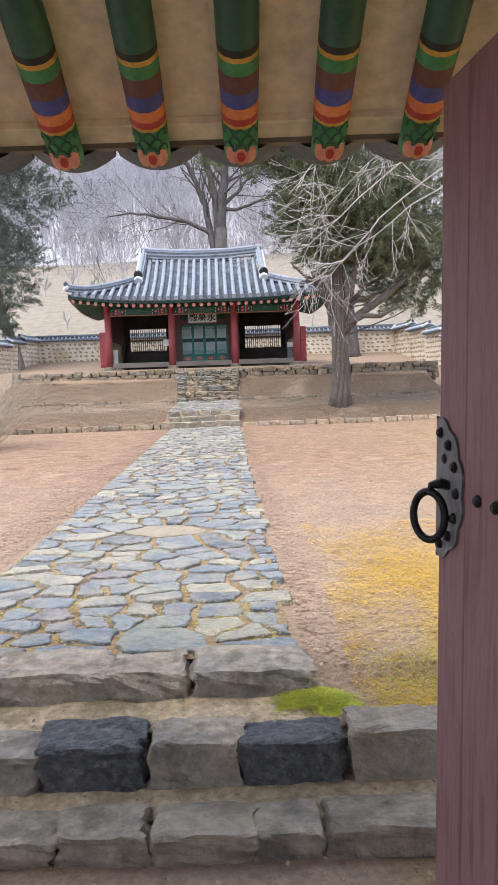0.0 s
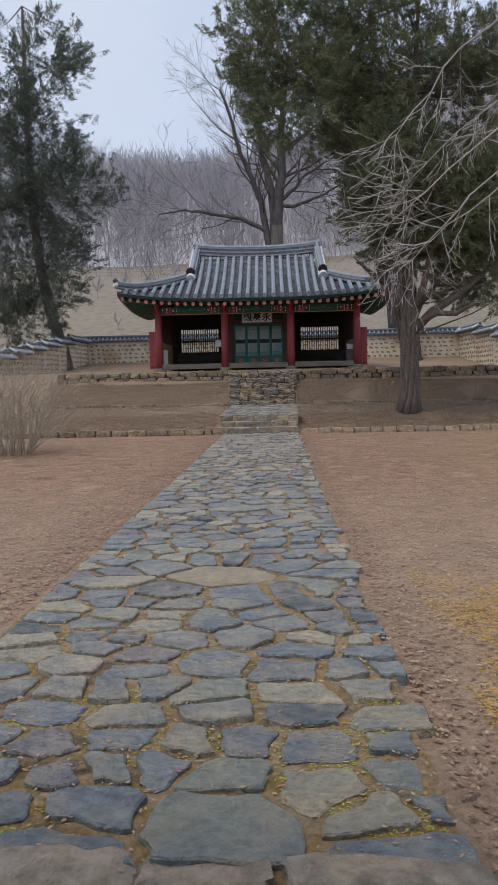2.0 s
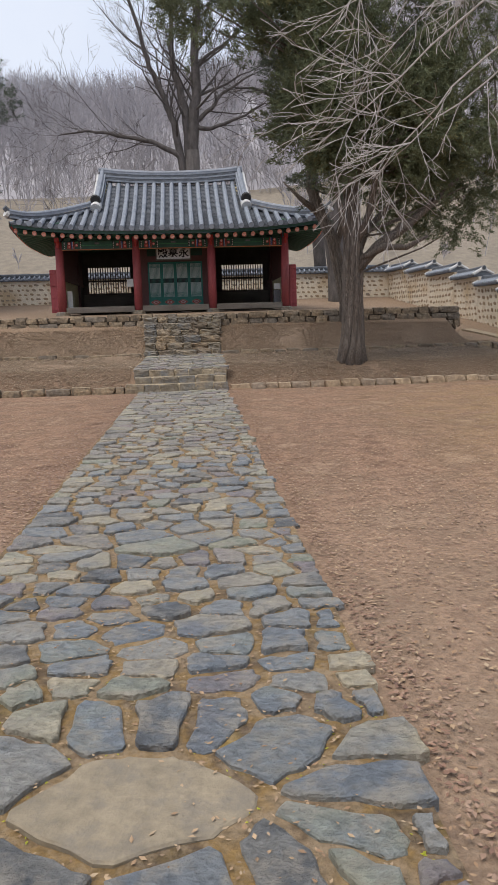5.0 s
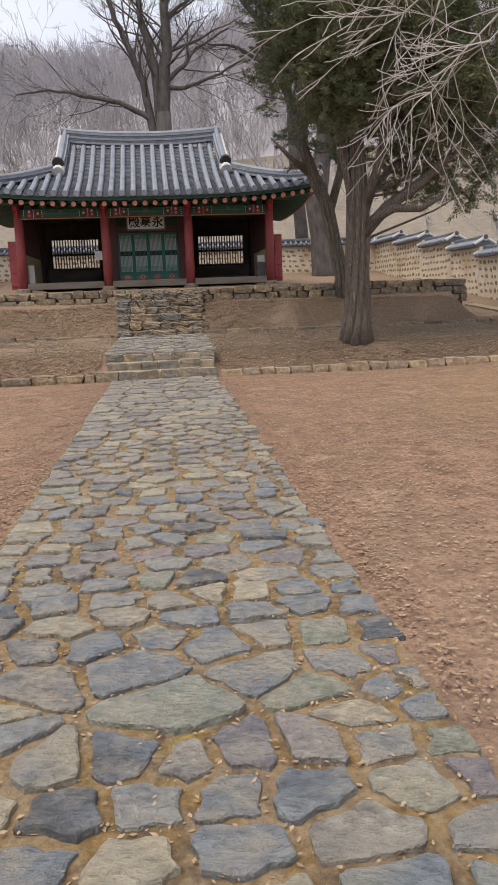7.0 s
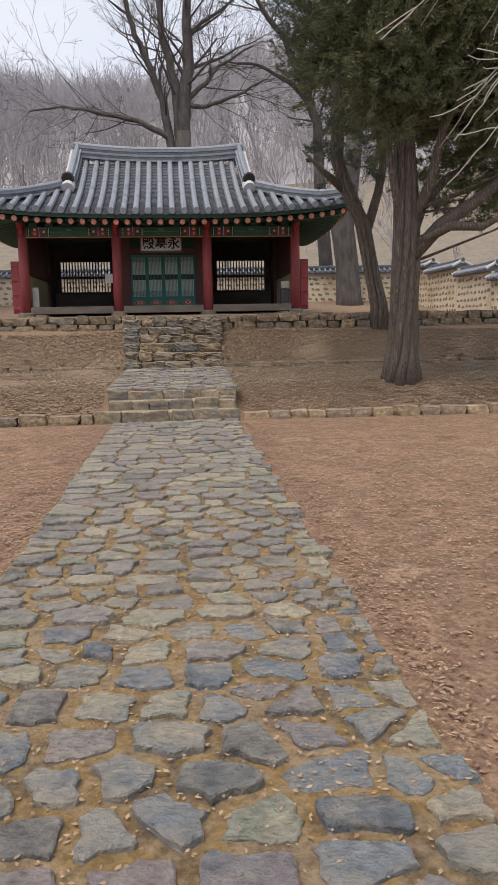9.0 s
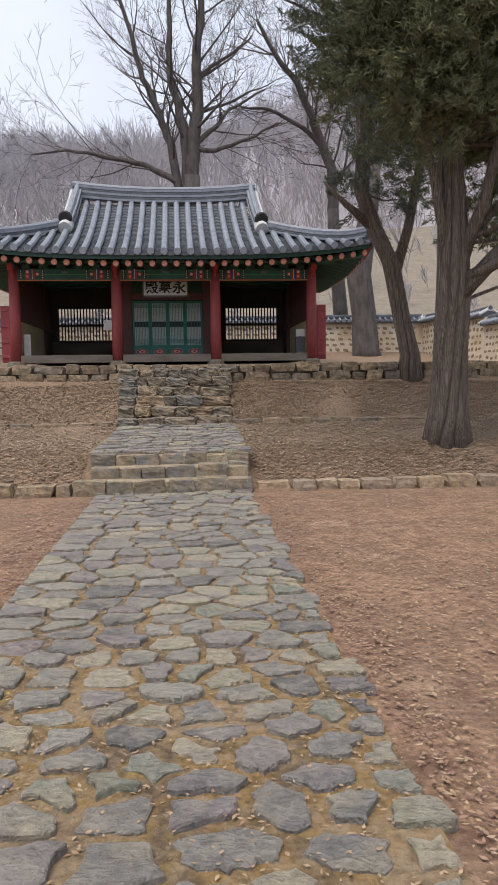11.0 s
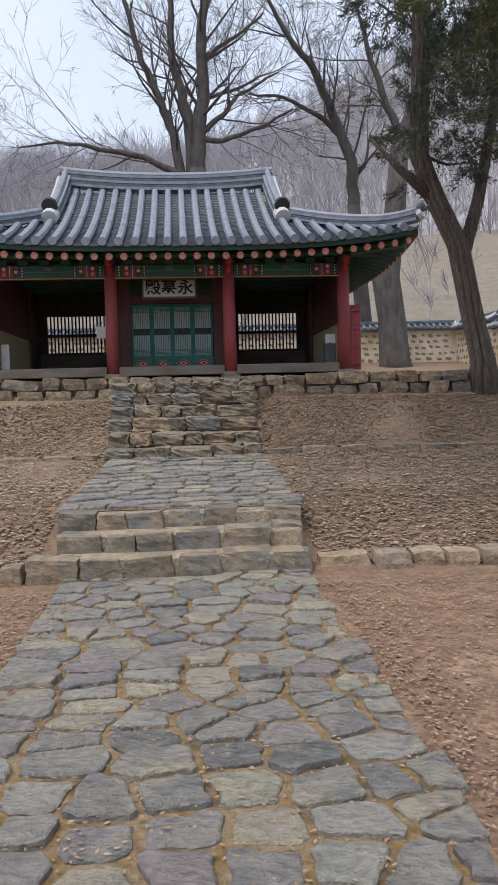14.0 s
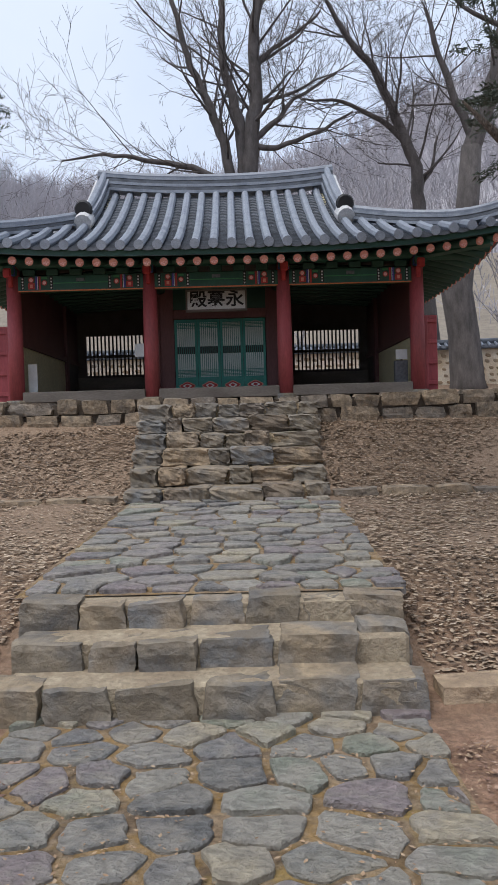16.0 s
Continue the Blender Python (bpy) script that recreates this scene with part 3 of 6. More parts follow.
def build_gate_steps():
    steps = thing("gate_steps", "three low rough stone steps with earth treads", "steps", kind="structure")
    dk, st, tn = M_DARKSTONE, M_GATESTONE, M_TANSTONE
    for x0, w, h, m, sd in ((-2.6, .62, .185, st, 1), (-1.95, .55, .185, dk, 2), (-1.37, .58, .19, st, 3), (-0.78, .44, .185, st, 4), (-0.34, .58, .185, st, 9)):
        lay_block("step_stone", steps, x0 + w / 2, 3.78, -0.20, w * 1.01, 0.35, h + 0.025, 1.0, sd, m, True)
    for x0, w, h, m, sd in ((-2.6, .55, .21, st, 11), (-2.0, .5, .22, dk, 12), (-1.45, .45, .2, st, 13), (-0.99, .46, .225, dk, 14), (-0.50, .40, .235, st, 15), (-0.09, .48, .22, dk, 16), (0.42, .50, .25, tn, 17), (0.95, .5, .22, st, 18), (1.5, .55, .23, dk, 19), (2.1, .6, .22, st, 20)):
        lay_block("step_stone", steps, x0 + w / 2, 3.27, -0.38, w * 0.985, 0.25, h + .02, 0, sd, m, True)
    for x0, w, h, m, sd in ((-2.35, .5, .12, st, 21), (-1.85, .5, .12, st, 22), (-1.35, .49, .11, st, 23), (-0.86, .40, .125, st, 24), (-0.46, .42, .12, tn, 25), (-0.04, .30, .12, st, 26), (0.26, .65, .13, st, 27), (0.93, .5, .12, st, 28), (1.48, .5, .12, st, 29)):
        lay_block("step_stone", steps, x0 + w / 2, 2.90, -0.47, w * 0.98, 0.24, h + .02, 0, sd, m, True)
    bed = Soup()
    for y0, y1, z0, z1 in ((3.345, 3.80, -0.172, -0.122), (2.955, 3.33, -0.368, -0.335)):
        k = len(bed.v)
        for i in range(20):
            x = -2.7 + (3.05 if y0 > 3.2 else 5.2) * i / 19
            zz = 0.02 * noise.noise(Vector((x * 4, y0, 0)))
            bed.v += [(x, y0, z0 + zz), (x, (y0 + y1) / 2, (z0 + z1) / 2 + zz + .012), (x, y1, z1 + zz)]
        for i in range(19):
            for c in (0, 1):
                a = k + i * 3 + c
                bed.f.append((a, a + 3, a + 4, a + 1))
    soup_part("earth_tread", bed, M_TREAD, steps, "trodden sandy earth", True)
    return steps


def build_terraces():
    t = thing("terrace_kerbs", "two low kerbs of tan field stones across the leafy bank", "kerb", kind="structure")
    y1 = lambda x: 21.95 + SKEW * (x + 1)
    y2 = lambda x: 26.08 + SKEW * (x + 1)
    stone_row(t, "kerb_stone", -9.5, -2.62, y1, lambda x: -0.06, 0.21, 0.26, 61, (0.35, 0.62), material=M_ROCK)
    stone_row(t, "kerb_stone", -0.17, 8.6, y1, lambda x: -0.06, 0.185, 0.24, 62, (0.26, 0.50), material=M_KERB)
    stone_row(t, "kerb_stone", -8.5, -2.58, y2, lambda x: 0.54, 0.20, 0.26, 63, (0.35, 0.7), material=M_ROCK)
    stone_row(t, "kerb_stone", -0.30, 8.2, y2, lambda x: 0.54, 0.20, 0.26, 64, (0.35, 0.7), material=M_ROCK)
    return t


def build_wall_stones():
    w = thing("terrace_wall", "retaining wall of rough brown field stones in two courses", "retaining wall", kind="structure")
    yw = lambda x: 28.33 + SKEW * (x + 1)
    for c, (z, h) in enumerate(((1.18, 0.26), (1.43, 0.23), (1.65, 0.20))):
        stone_row(w, "wall_stone", -9.0, 7.5, lambda x: yw(x) + 0.02 * c, lambda x: z, h, 0.42, 70 + c, (0.28, 0.68), material=M_ROCK)
    core = box(-8.8, 7.4, 0.12, 0.5, 1.1, 1.79)
    bmesh.ops.transform(core, matrix=Matrix.Rotation(math.atan(SKEW), 4, "Z"), verts=list(core.verts))
    bmesh.ops.translate(core, verts=list(core.verts), vec=(0, 28.33 + SKEW, 0))
    part("wall_core", core, M_GAP, w, "dark earth behind the stones")
    r = random.Random(5)
    for c, (z, h) in enumerate(((1.18, 0.26), (1.43, 0.23), (1.65, 0.20))):
        y = 28.9
        k = 0
        while y < 33:
            ln = r.uniform(0.35, 0.7)
            lay_block("wall_stone", w, 7.35 + 0.02 * r.random(), y + ln / 2, z, 0.4, ln, h, r.uniform(-3, 3), 90 + c * 9 + k, M_ROCK)
            y += ln
            k += 1
    for c in range(3):
        y = 28.5
        while y < 33:
            ln = r.uniform(0.35, 0.7)
            lay_block("wall_stone", w, -8.9, y + ln / 2, (1.18, 1.43, 1.65)[c], 0.4, ln, (0.26, 0.23, 0.2)[c], r.uniform(-3, 3), int(y * 7) + c, M_ROCK)
            y += ln
    return w


def build_front_steps():
    s = thing("landing_steps", "three courses of squared grey and tan stones with lime joints", "steps", kind="structure")
    for c, (y, z0, h, xa, xb) in enumerate(((21.93, -0.06, 0.25, -2.62, -0.21), (22.18, 0.10, 0.24, -2.42, -0.24), (22.47, 0.25, 0.225, -2.45, -0.23))):
        stone_row(s, "step_stone", xa, xb, lambda x: y + SKEW * (x + 1), lambda x: z0, h, 0.24, 110 + c, (0.24, 0.46), material=None, fine=2)
    bm = bmesh.new()
    for y0, y1, z0, z1 in ((21.955, 22.4, -0.05, 0.172), (22.205, 22.7, -0.05, 0.322), (22.495, 23.0, 0.0, 0.456)):
        box(-2.40, -0.27, y0, y1, z0, z1, 0.02, bm)
    part("mortar", bm, M_MORTAR, s, "pale sandy mortar")
    return s


def landing_z(x, y):
    return 0.47 + (y - 22.5) * 0.054


def build_landing():
    p = pave("landing_paving", "sloping landing of blue-grey slate flagstones", -2.50, -0.23, 22.66, 26.1, 0.34, 0.215, 31, landing_z, 40, gap=0.024, warp=lambda y: 1 - 0.014 * (y - 22.94))
    s = Soup()
    for y in (22.64, 24.5, 26.2):
        for x in (-2.53, -1.3, -0.22):
            s.v.append((-1.3 + (x + 1.3) * (1 - 0.014 * (y - 22.94)), y, landing_z(x, y) - 0.012))
    s.f = [(0, 1, 4, 3), (1, 2, 5, 4), (3, 4, 7, 6), (4, 5, 8, 7)]
    soup_part("landing_bed", s, M_BED, p, "sandy bed between the slabs")
    return p


def build_upper_stairs():
    s = thing("upper_stairs", "steep stair of rough stones up to the terrace", "stairs", kind="structure")
    xa, xb = -2.50, -0.33
    rows = 6
    for c in range(rows):
        y = 26.07 + c * 0.41
        z = 0.60 + c * 0.19
        stone_row(s, "step_stone", xa - 0.035 * c, xb + 0.012 * c, lambda x: y + SKEW * (x + 1), lambda x: z, 0.2, 0.62, 130 + c, (0.20, 0.56), material=[M_STONE, M_ROCK, M_STONE], fine=True)
    bm = bmesh.new()
    for c in range(rows):
        box(xa + 0.06, xb - 0.1, 26.16 + c * 0.41, 28.7, 0.3, 0.77 + c * 0.19, 0.0, bm)
    part("stair_core", bm, M_TREAD, s, "earth filling behind the stones")
    return s


gate_steps = build_gate_steps()
terraces = build_terraces()
terrace_wall = build_wall_stones()
front_steps = build_front_steps()
upper_stairs = build_upper_stairs()


# ---------- boundary walls ----------
def tiled_cap(owner, length, width, z, ends=True):
    """A little double-pitched tile roof along local x."""
    base = bmesh.new()
    prof = [(-width / 2, 0), (-width / 2, 0.05), (0, 0.24), (width / 2, 0.05), (width / 2, 0)]
    rows = [[base.verts.new((x, y, z + h)) for y, h in prof] for x in (0, length)]
    for i in range(5):
        j = (i + 1) % 5
        base.faces.new((rows[0][i], rows[0][j], rows[1][j], rows[1][i]))
    base.faces.new(rows[0][::-1]), base.faces.new(rows[1])
    part("wall_roof", base, M_TILEDARK, owner, "dark tiled coping")
    s = Soup()
    n = max(2, int(length / 0.27))
    for i in range(n):
        x = (i + 0.5) * length / n
        for sg in (-1, 1):
            s.tube([Vector((x, sg * (width / 2 + 0.03), z + 0.085)), Vector((x, sg * width * 0.25, z + 0.175)), Vector((x, sg * 0.03, z + 0.27))], [0.055, 0.055, 0.05], 6)
    soup_part("cap_tile", s, M_TILE, owner)
    r = Soup()
    r.tube([Vector((-0.05, 0, z + 0.33)), Vector((length * 0.5, 0, z + 0.30)), Vector((length + 0.05, 0, z + 0.33))], [0.085] * 3, 8)
    for k, zz in ((0.10, 0.26), (0.09, 0.285)):
        r.tube([Vector((-0.03, 0, z + zz)), Vector((length + 0.03, 0, z + zz))], [k, k], 6)
    soup_part("cap_ridge", r, M_TILEDARK, owner)
    e = Soup()
    for x in (-0.02, length + 0.02):
        e.tube([Vector((x - 0.02, 0, z + 0.30)), Vector((x + 0.02, 0, z + 0.30))], [0.11, 0.11], 8)
        for sg in (-1, 1):
            e.tube([Vector((x - 0.04, sg * (width / 2 + 0.02), z + 0.09)), Vector((x - 0.04, sg * 0.05, z + 0.29))], [0.06, 0.06], 6)
    soup_part("cap_end", e, M_LIME, owner, "whitewashed tile ends")


def wall_segment(name, x, y, angle, length, z0, z1, seed, label):
    owner = thing(name, label, "wall", pose(x, y, 0, 0, 0, angle), "courtyard wall", "structure")
    th = 0.42
    part("wall_body", box(0, length, -th / 2, th / 2, z0, z1, 0.02), M_PLASTER, owner, "cream lime plaster")
    r = random.Random(seed)
    s = Soup()
    z = z0 + 0.12
    while z < z1 - 0.12:
        xx = r.uniform(0.1, 0.3)
        while xx < length - 0.15:
            w, h = r.uniform(0.13, 0.30), r.uniform(0.11, 0.19)
            n = 8
            zj = z + r.uniform(-0.03, 0.03)
            for sg in (-1, 1):
                k = len(s.v)
                for ring, dd, kk in ((0, 0.0, 1.0), (1, 0.022, 0.75)):
                    for i in range(n):
                        a = 2 * math.pi * i / n
                        q = kk * (0.85 + 0.15 * math.cos(2 * a + seed))
                        s.v.append((xx + math.copysign(abs(math.cos(a)) ** 0.7, math.cos(a)) * w / 2 * q, sg * (th / 2 + dd), zj + math.copysign(abs(math.sin(a)) ** 0.7, math.sin(a)) * h / 2 * q))
                for i in range(n):
                    j = (i + 1) % n
                    s.f.append((k + i, k + j, k + n + j, k + n + i))
                s.f.append(tuple(k + n + i for i in range(n)))
            xx += w + r.uniform(0.07, 0.17)
        z += 0.25
    tagged(soup_part("set_stones", s, M_WALLSTONE, owner, "brown field stones set in rows"), kind="stuff")
    tiled_cap(owner, length, 0.78, z1)
    return owner


def build_walls():
    lab = "cream plastered wall set with brown stones under a tiled coping"
    wall_segment("wall_north", -13.3, 46.6, 0, 22.7, 2.2, 4.05, 1, lab)
    tops = [(46.2, 42.6, 4.0), (42.6, 39.2, 3.7), (39.2, 36.0, 3.35), (36.0, 33.4, 3.0), (33.4, 31.2, 2.62), (31.2, 29.2, 2.3), (29.2, 27.2, 2.0), (27.2, 23.0, 1.62), (23.0, 14.0, 1.5), (14.0, 2.4, 1.45)]
    for i, (ya, yb, z1) in enumerate(tops):
        wall_segment("wall_east", 9.55 + (46 - ya) * 0.035, ya, -90 + 2.0, ya - yb, max(-0.7, z1 - 2.3), z1, 10 + i, lab)
    tops = [(46.2, 43.4, 4.0), (43.4, 41.0, 3.75), (41.0, 38.8, 3.5), (38.8, 36.8, 3.22), (36.8, 34.8, 2.95), (34.8, 32.6, 2.65), (32.6, 30.2, 2.35), (30.2, 27.0, 2.0), (27.0, 14.0, 1.6), (14.0, 2.4, 1.45)]
    for i, (ya, yb, z1) in enumerate(tops):
        wall_segment("wall_west", -13.2 - (46 - ya) * 0.02, ya, -90 - 1.1, ya - yb, max(-0.7, z1 - 2.3), z1, 30 + i, lab)


build_walls()


# ---------- memorial hall ----------
HALL = pose(-1.95, 34.2, 0, 0, 0, 2.0)
UE, V0, VR, VB = 5.85, -1.4, 3.0, 7.4     # eave half width, front eave, ridge line, back eave
UG, VH = 2.9, 1.0                          # gable plane and where the hips begin
ZE, ZR = 4.97, 7.32


def roof_z(s):
    """Height of the sagging roof at s = 0 (eave) to 1 (ridge)."""
    return ZE + (ZR - ZE) * (0.80 * s + 0.20 * s * s + 0.06 * s * (s - 1) * 2)


def lift(u, s):
    return 0.34 * (abs(u) / UE) ** 3.2 * (1 - s) ** 1.5


def roof_front(u, v):
    s = (v - V0) / (VR - V0)
    return roof_z(s) + lift(u, s)


def hip_v(u):
    return V0 + (UE - abs(u)) / (UE - UG) * (VH - V0)


def roof_side(u, v):
    w = (UE - abs(u)) / (UE - UG) * (VH - V0)
    s = w / (VR - V0)
    return roof_z(s) + lift(UE * min(1, abs(v - VR) / (VR - V0)), s)


def tile_rows(hall):
    pitch = 0.365
    n = int(UE / pitch)
    tops = []
    for sg in (1, -1):  # front and back
        for i in range(-n, n + 1):
            u = i * pitch
            vt = VR if abs(u) < UG else hip_v(u)
            if vt - V0 < 0.15:
                continue
            k = max(2, int((vt - V0) / 0.32))
            pts = []
            rad = []
            for j in range(k + 1):
                v = V0 - 0.04 + (vt - V0 + 0.04) * j / k
                z = roof_front(u, v) + 0.075
                vv = v if sg == 1 else 2 * VR - v
                pts += [Vector((u, vv, z))]
                rad += [0.088 + 0.006 * (j % 2)]
            s = Soup()
            s.tube(pts, rad, 8)
            soup_part("cover_tile", s, M_TILE, hall, smooth=False)
            if sg == 1:
                c = Soup()
                c.tube([pts[0] + Vector((0, -0.03, -0.005)), pts[0] + Vector((0, 0.02, 0))], [0.10, 0.10], 10)
                soup_part("tile_end", c, M_TILE, hall)
    for sd in (-1, 1):
        m = int((VB - V0) / pitch)
        for i in range(1, m):
            v = V0 + i * pitch
            a = v if v < VR else 2 * VR - v
            wmax = UE - UG if a > VH else (a - V0) / (VH - V0) * (UE - UG)
            if wmax < 0.2:
                continue
            k = max(2, int(wmax / 0.32))
            pts = [Vector((sd * (UE + 0.04 - (wmax + 0.04) * j / k), v, roof_side(UE - wmax * j / k, v) + 0.075)) for j in range(k + 1)]
            s = Soup()
            s.tube(pts, [0.088 + 0.006 * (j % 2) for j in range(k + 1)], 8)
            soup_part("cover_tile", s, M_TILE, hall)
    # pans between the cover rows, lapped like scales
    for i in range(-n - 1, n + 1):
        u0, u1 = i * pitch, (i + 1) * pitch
        um = (u0 + u1) / 2
        if abs(um) > UE:
            continue
        vt = VR if abs(um) < UG else hip_v(um)
        s = Soup()
        step = 0.115
        k = max(1, int((vt - V0) / step))
        for j in range(k):
            va, vb = V0 - 0.03 + j * step, V0 - 0.03 + (j + 1) * step + 0.02
            row = []
            for v, dz in ((va, 0.028), (vb, 0.0)):
                for q in (0, 0.25, 0.5, 0.75, 1):
                    u = u0 + (u1 - u0) * q
                    sag = -0.045 * (1 - (2 * q - 1) ** 2)
                    row.append((u, v, roof_front(u, min(v, VR)) + dz + sag + 0.03))
            for q in (0, 0.25, 0.5, 0.75, 1):
                u = u0 + (u1 - u0) * q
                sag = -0.045 * (1 - (2 * q - 1) ** 2)
                row.append((u, va, roof_front(u, va) + sag))
            s.add(row, [(q, q + 1, q + 6, q + 5) for q in range(4)] + [(q + 10, q + 11, q + 1, q) for q in range(4)])
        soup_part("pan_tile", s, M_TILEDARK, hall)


def roof_deck(hall):
    s = Soup()
    us = [-UE + 2 * UE * i / 36 for i in range(37)]
    for sg in (1, -1):
        for th in (0.0, -0.12):
            k = len(s.v)
            for u in us:
                vt = VR if abs(u) < UG else hip_v(u)
                for j in range(7):
                    v = V0 + (vt - V0) * j / 6
                    s.v.append((u, v if sg == 1 else 2 * VR - v, roof_front(u, v) - 0.03 + th))
            for i in range(36):
                for j in range(6):
                    a = k + i * 7 + j
                    s.f.append((a, a + 7, a + 8, a + 1))
    for sd in (-1, 1):
        for th in (0.0, -0.12):
            k = len(s.v)
            m = 28
            for i in range(m + 1):
                v = V0 + (VB - V0) * i / m
                a = v if v < VR else 2 * VR - v
                wmax = UE - UG if a > VH else max(0.0, (a - V0) / (VH - V0) * (UE - UG))
                for j in range(6):
                    w = wmax * j / 5
                    s.v.append((sd * (UE - w), v, roof_side(UE - w, v) - 0.03 + th))
            for i in range(m):
                for j in range(5):
                    a = k + i * 6 + j
                    s.f.append((a, a + 6, a + 7, a + 1))
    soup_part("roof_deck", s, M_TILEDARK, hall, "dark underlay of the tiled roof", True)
    # eave board
    for sg in (1, -1):
        e = Soup()
        for i, u in enumerate(us):
            v = V0 + 0.03 if sg == 1 else VB - 0.03
            z = roof_front(u, V0)
            e.v += [(u, v, z - 0.02), (u, v, z - 0.14), (u, v + sg * 0.07, z - 0.14), (u, v + sg * 0.07, z - 0.02)]
        for i in range(36):
            for q in range(4):
                a, b = i * 4 + q, i * 4 + (q + 1) % 4
                e.f.append((a, b, b + 4, a + 4))
        soup_part("eave_board", e, M_DGREEN, hall, "dark green eave board")
    for sd in (-1, 1):
        e = Soup()
        for i in range(29):
            v = V0 + (VB - V0) * i / 28
            z = roof_side(UE, v)
            x = sd * (UE - 0.03)
            e.v += [(x, v, z - 0.02), (x, v, z - 0.14), (x - sd * 0.07, v, z - 0.14), (x - sd * 0.07, v, z - 0.02)]
        for i in range(28):
            for q in range(4):
                a, b = i * 4 + q, i * 4 + (q + 1) % 4
                e.f.append((a, b, b + 4, a + 4))
        soup_part("eave_board", e, M_CRIMSON, hall, "red-edged eave board")


def ridge_bar(name, hall, pts, w, h, layers=4):
    """A built-up ridge: lapped courses of flat tile under a round cap."""
    for c in range(layers):
        s = Soup()
        ww = w * (1 - 0.08 * c) / 2 + (0.02 if c % 2 == 0 else 0)
        z0, z1 = h * c / layers, h * (c + 1) / layers - 0.012
        ring = []
        for i, p in enumerate(pts):
            d = pts[min(i + 1, len(pts) - 1)] - pts[max(i - 1, 0)]
            side = Vector((-d.y, d.x, 0)).normalized()
            s.v += [tuple(p + side * ww + Vector((0, 0, z0))), tuple(p - side * ww + Vector((0, 0, z0))), tuple(p - side * ww + Vector((0, 0, z1))), tuple(p + side * ww + Vector((0, 0, z1)))]
        for i in range(len(pts) - 1):
            for q in range(4):
                a, b = i * 4 + q, i * 4 + (q + 1) % 4
                s.f.append((a, b, b + 4, a + 4))
        k = (len(pts) - 1) * 4
        s.f += [(3, 2, 1, 0), (k, k + 1, k + 2, k + 3)]
        soup_part("ridge_course", s, M_TILEDARK if c % 2 else M_TILE, hall)
    s = Soup()
    s.tube([p + Vector((0, 0, h + 0.03)) for p in pts], [0.085] * len(pts), 8)
    soup_part(name, s, M_TILE, hall)


def ridges(hall):
    top = [Vector((UG * t, VR, ZR + 0.02 + 0.16 * abs(t) ** 2.2)) for t in [-1.03 + 2.06 * i / 16 for i in range(17)]]
    ridge_bar("main_ridge_cap", hall, top, 0.34, 0.42, 5)
    for sd in (-1, 1):
        for sg in (1, -1):
            vf = lambda v: v if sg == 1 else 2 * VR - v
            down = []
            for i in range(9):
                t = i / 8
                v = VR - (VR - VH + 0.15) * t
                down.append(Vector((sd * (UG - 0.06 + 0.10 * t), vf(v), roof_front(UG, v) + 0.05 + 0.22 * (1 - t) ** 2)))
            ridge_bar("gable_ridge_cap", hall, down, 0.30, 0.30, 3)
            s = Soup()
            p = down[-1]
            d = (down[-1] - down[-2]).normalized()
            s.tube([p - d * 0.05 + Vector((0, 0, 0.14)), p + d * 0.26 + Vector((0, 0, 0.12))], [0.22, 0.20], 12)
            soup_part("ridge_end", s, M_LIME, hall, "whitewashed ridge end")
            s = Soup()
            s.tube([p - d * 0.10 + Vector((0, 0, 0.33)), p + d * 0.14 + Vector((0, 0, 0.40)), p + d * 0.22 + Vector((0, 0, 0.42))], [0.14, 0.21, 0.17], 12)
            soup_part("finial_tile", s, M_INK, hall, "dark upright finial tile")
            w = Soup()
            a, b = VH, VR
            # white edge along the gable
            w.tube([q + Vector((sd * 0.17, 0, 0.12)) for q in down[:-1]], [0.085] * 8, 6)
            soup_part("verge_tile", w, M_LIME, hall, "pale verge tiles")
            hip = []
            for i in range(11):
                t = i / 10
                u = UG + 0.05 + (UE - UG - 0.05) * t
                v = hip_v(u)
                hip.append(Vector((sd * u, vf(v), roof_front(u, v) + 0.05 + 0.10 * max(0, t - 0.75) * 4 * t)))
            ridge_bar("hip_ridge_cap", hall, hip, 0.26, 0.22, 3)
            s = Soup()
            p, d = hip[-1], (hip[-1] - hip[-2]).normalized()
            s.tube([p + Vector((0, 0, 0.12)), p + d * 0.10 + Vector((0, 0, 0.16))], [0.15, 0.13], 8)
            soup_part("ridge_end", s, M_LIME, hall, "whitewashed ridge end")
            s = Soup()
            s.tube([p + Vector((0, 0, 0.26)), p + d * 0.12 + Vector((0, 0, 0.36))], [0.11, 0.09], 8)
            soup_part("finial_tile", s, M_TILEDARK, hall, "dark upright finial tile")
    for sd in (-1, 1):
        bm = bmesh.new()
        q = [bm.verts.new((sd * (UG - 0.25), v, z)) for v, z in ((VH, roof_front(UG, VH) - 0.1), (2 * VR - VH, roof_front(UG, VH) - 0.1), (VR, ZR))]
        bm.faces.new(q)
        r = bmesh.ops.extrude_face_region(bm, geom=list(bm.faces))
        bmesh.ops.translate(bm, verts=[v for v in r["geom"] if isinstance(v, bmesh.types.BMVert)], vec=(sd * 0.08, 0, 0))
        part("gable_panel", bm, M_DADO, hall, "plastered gable")


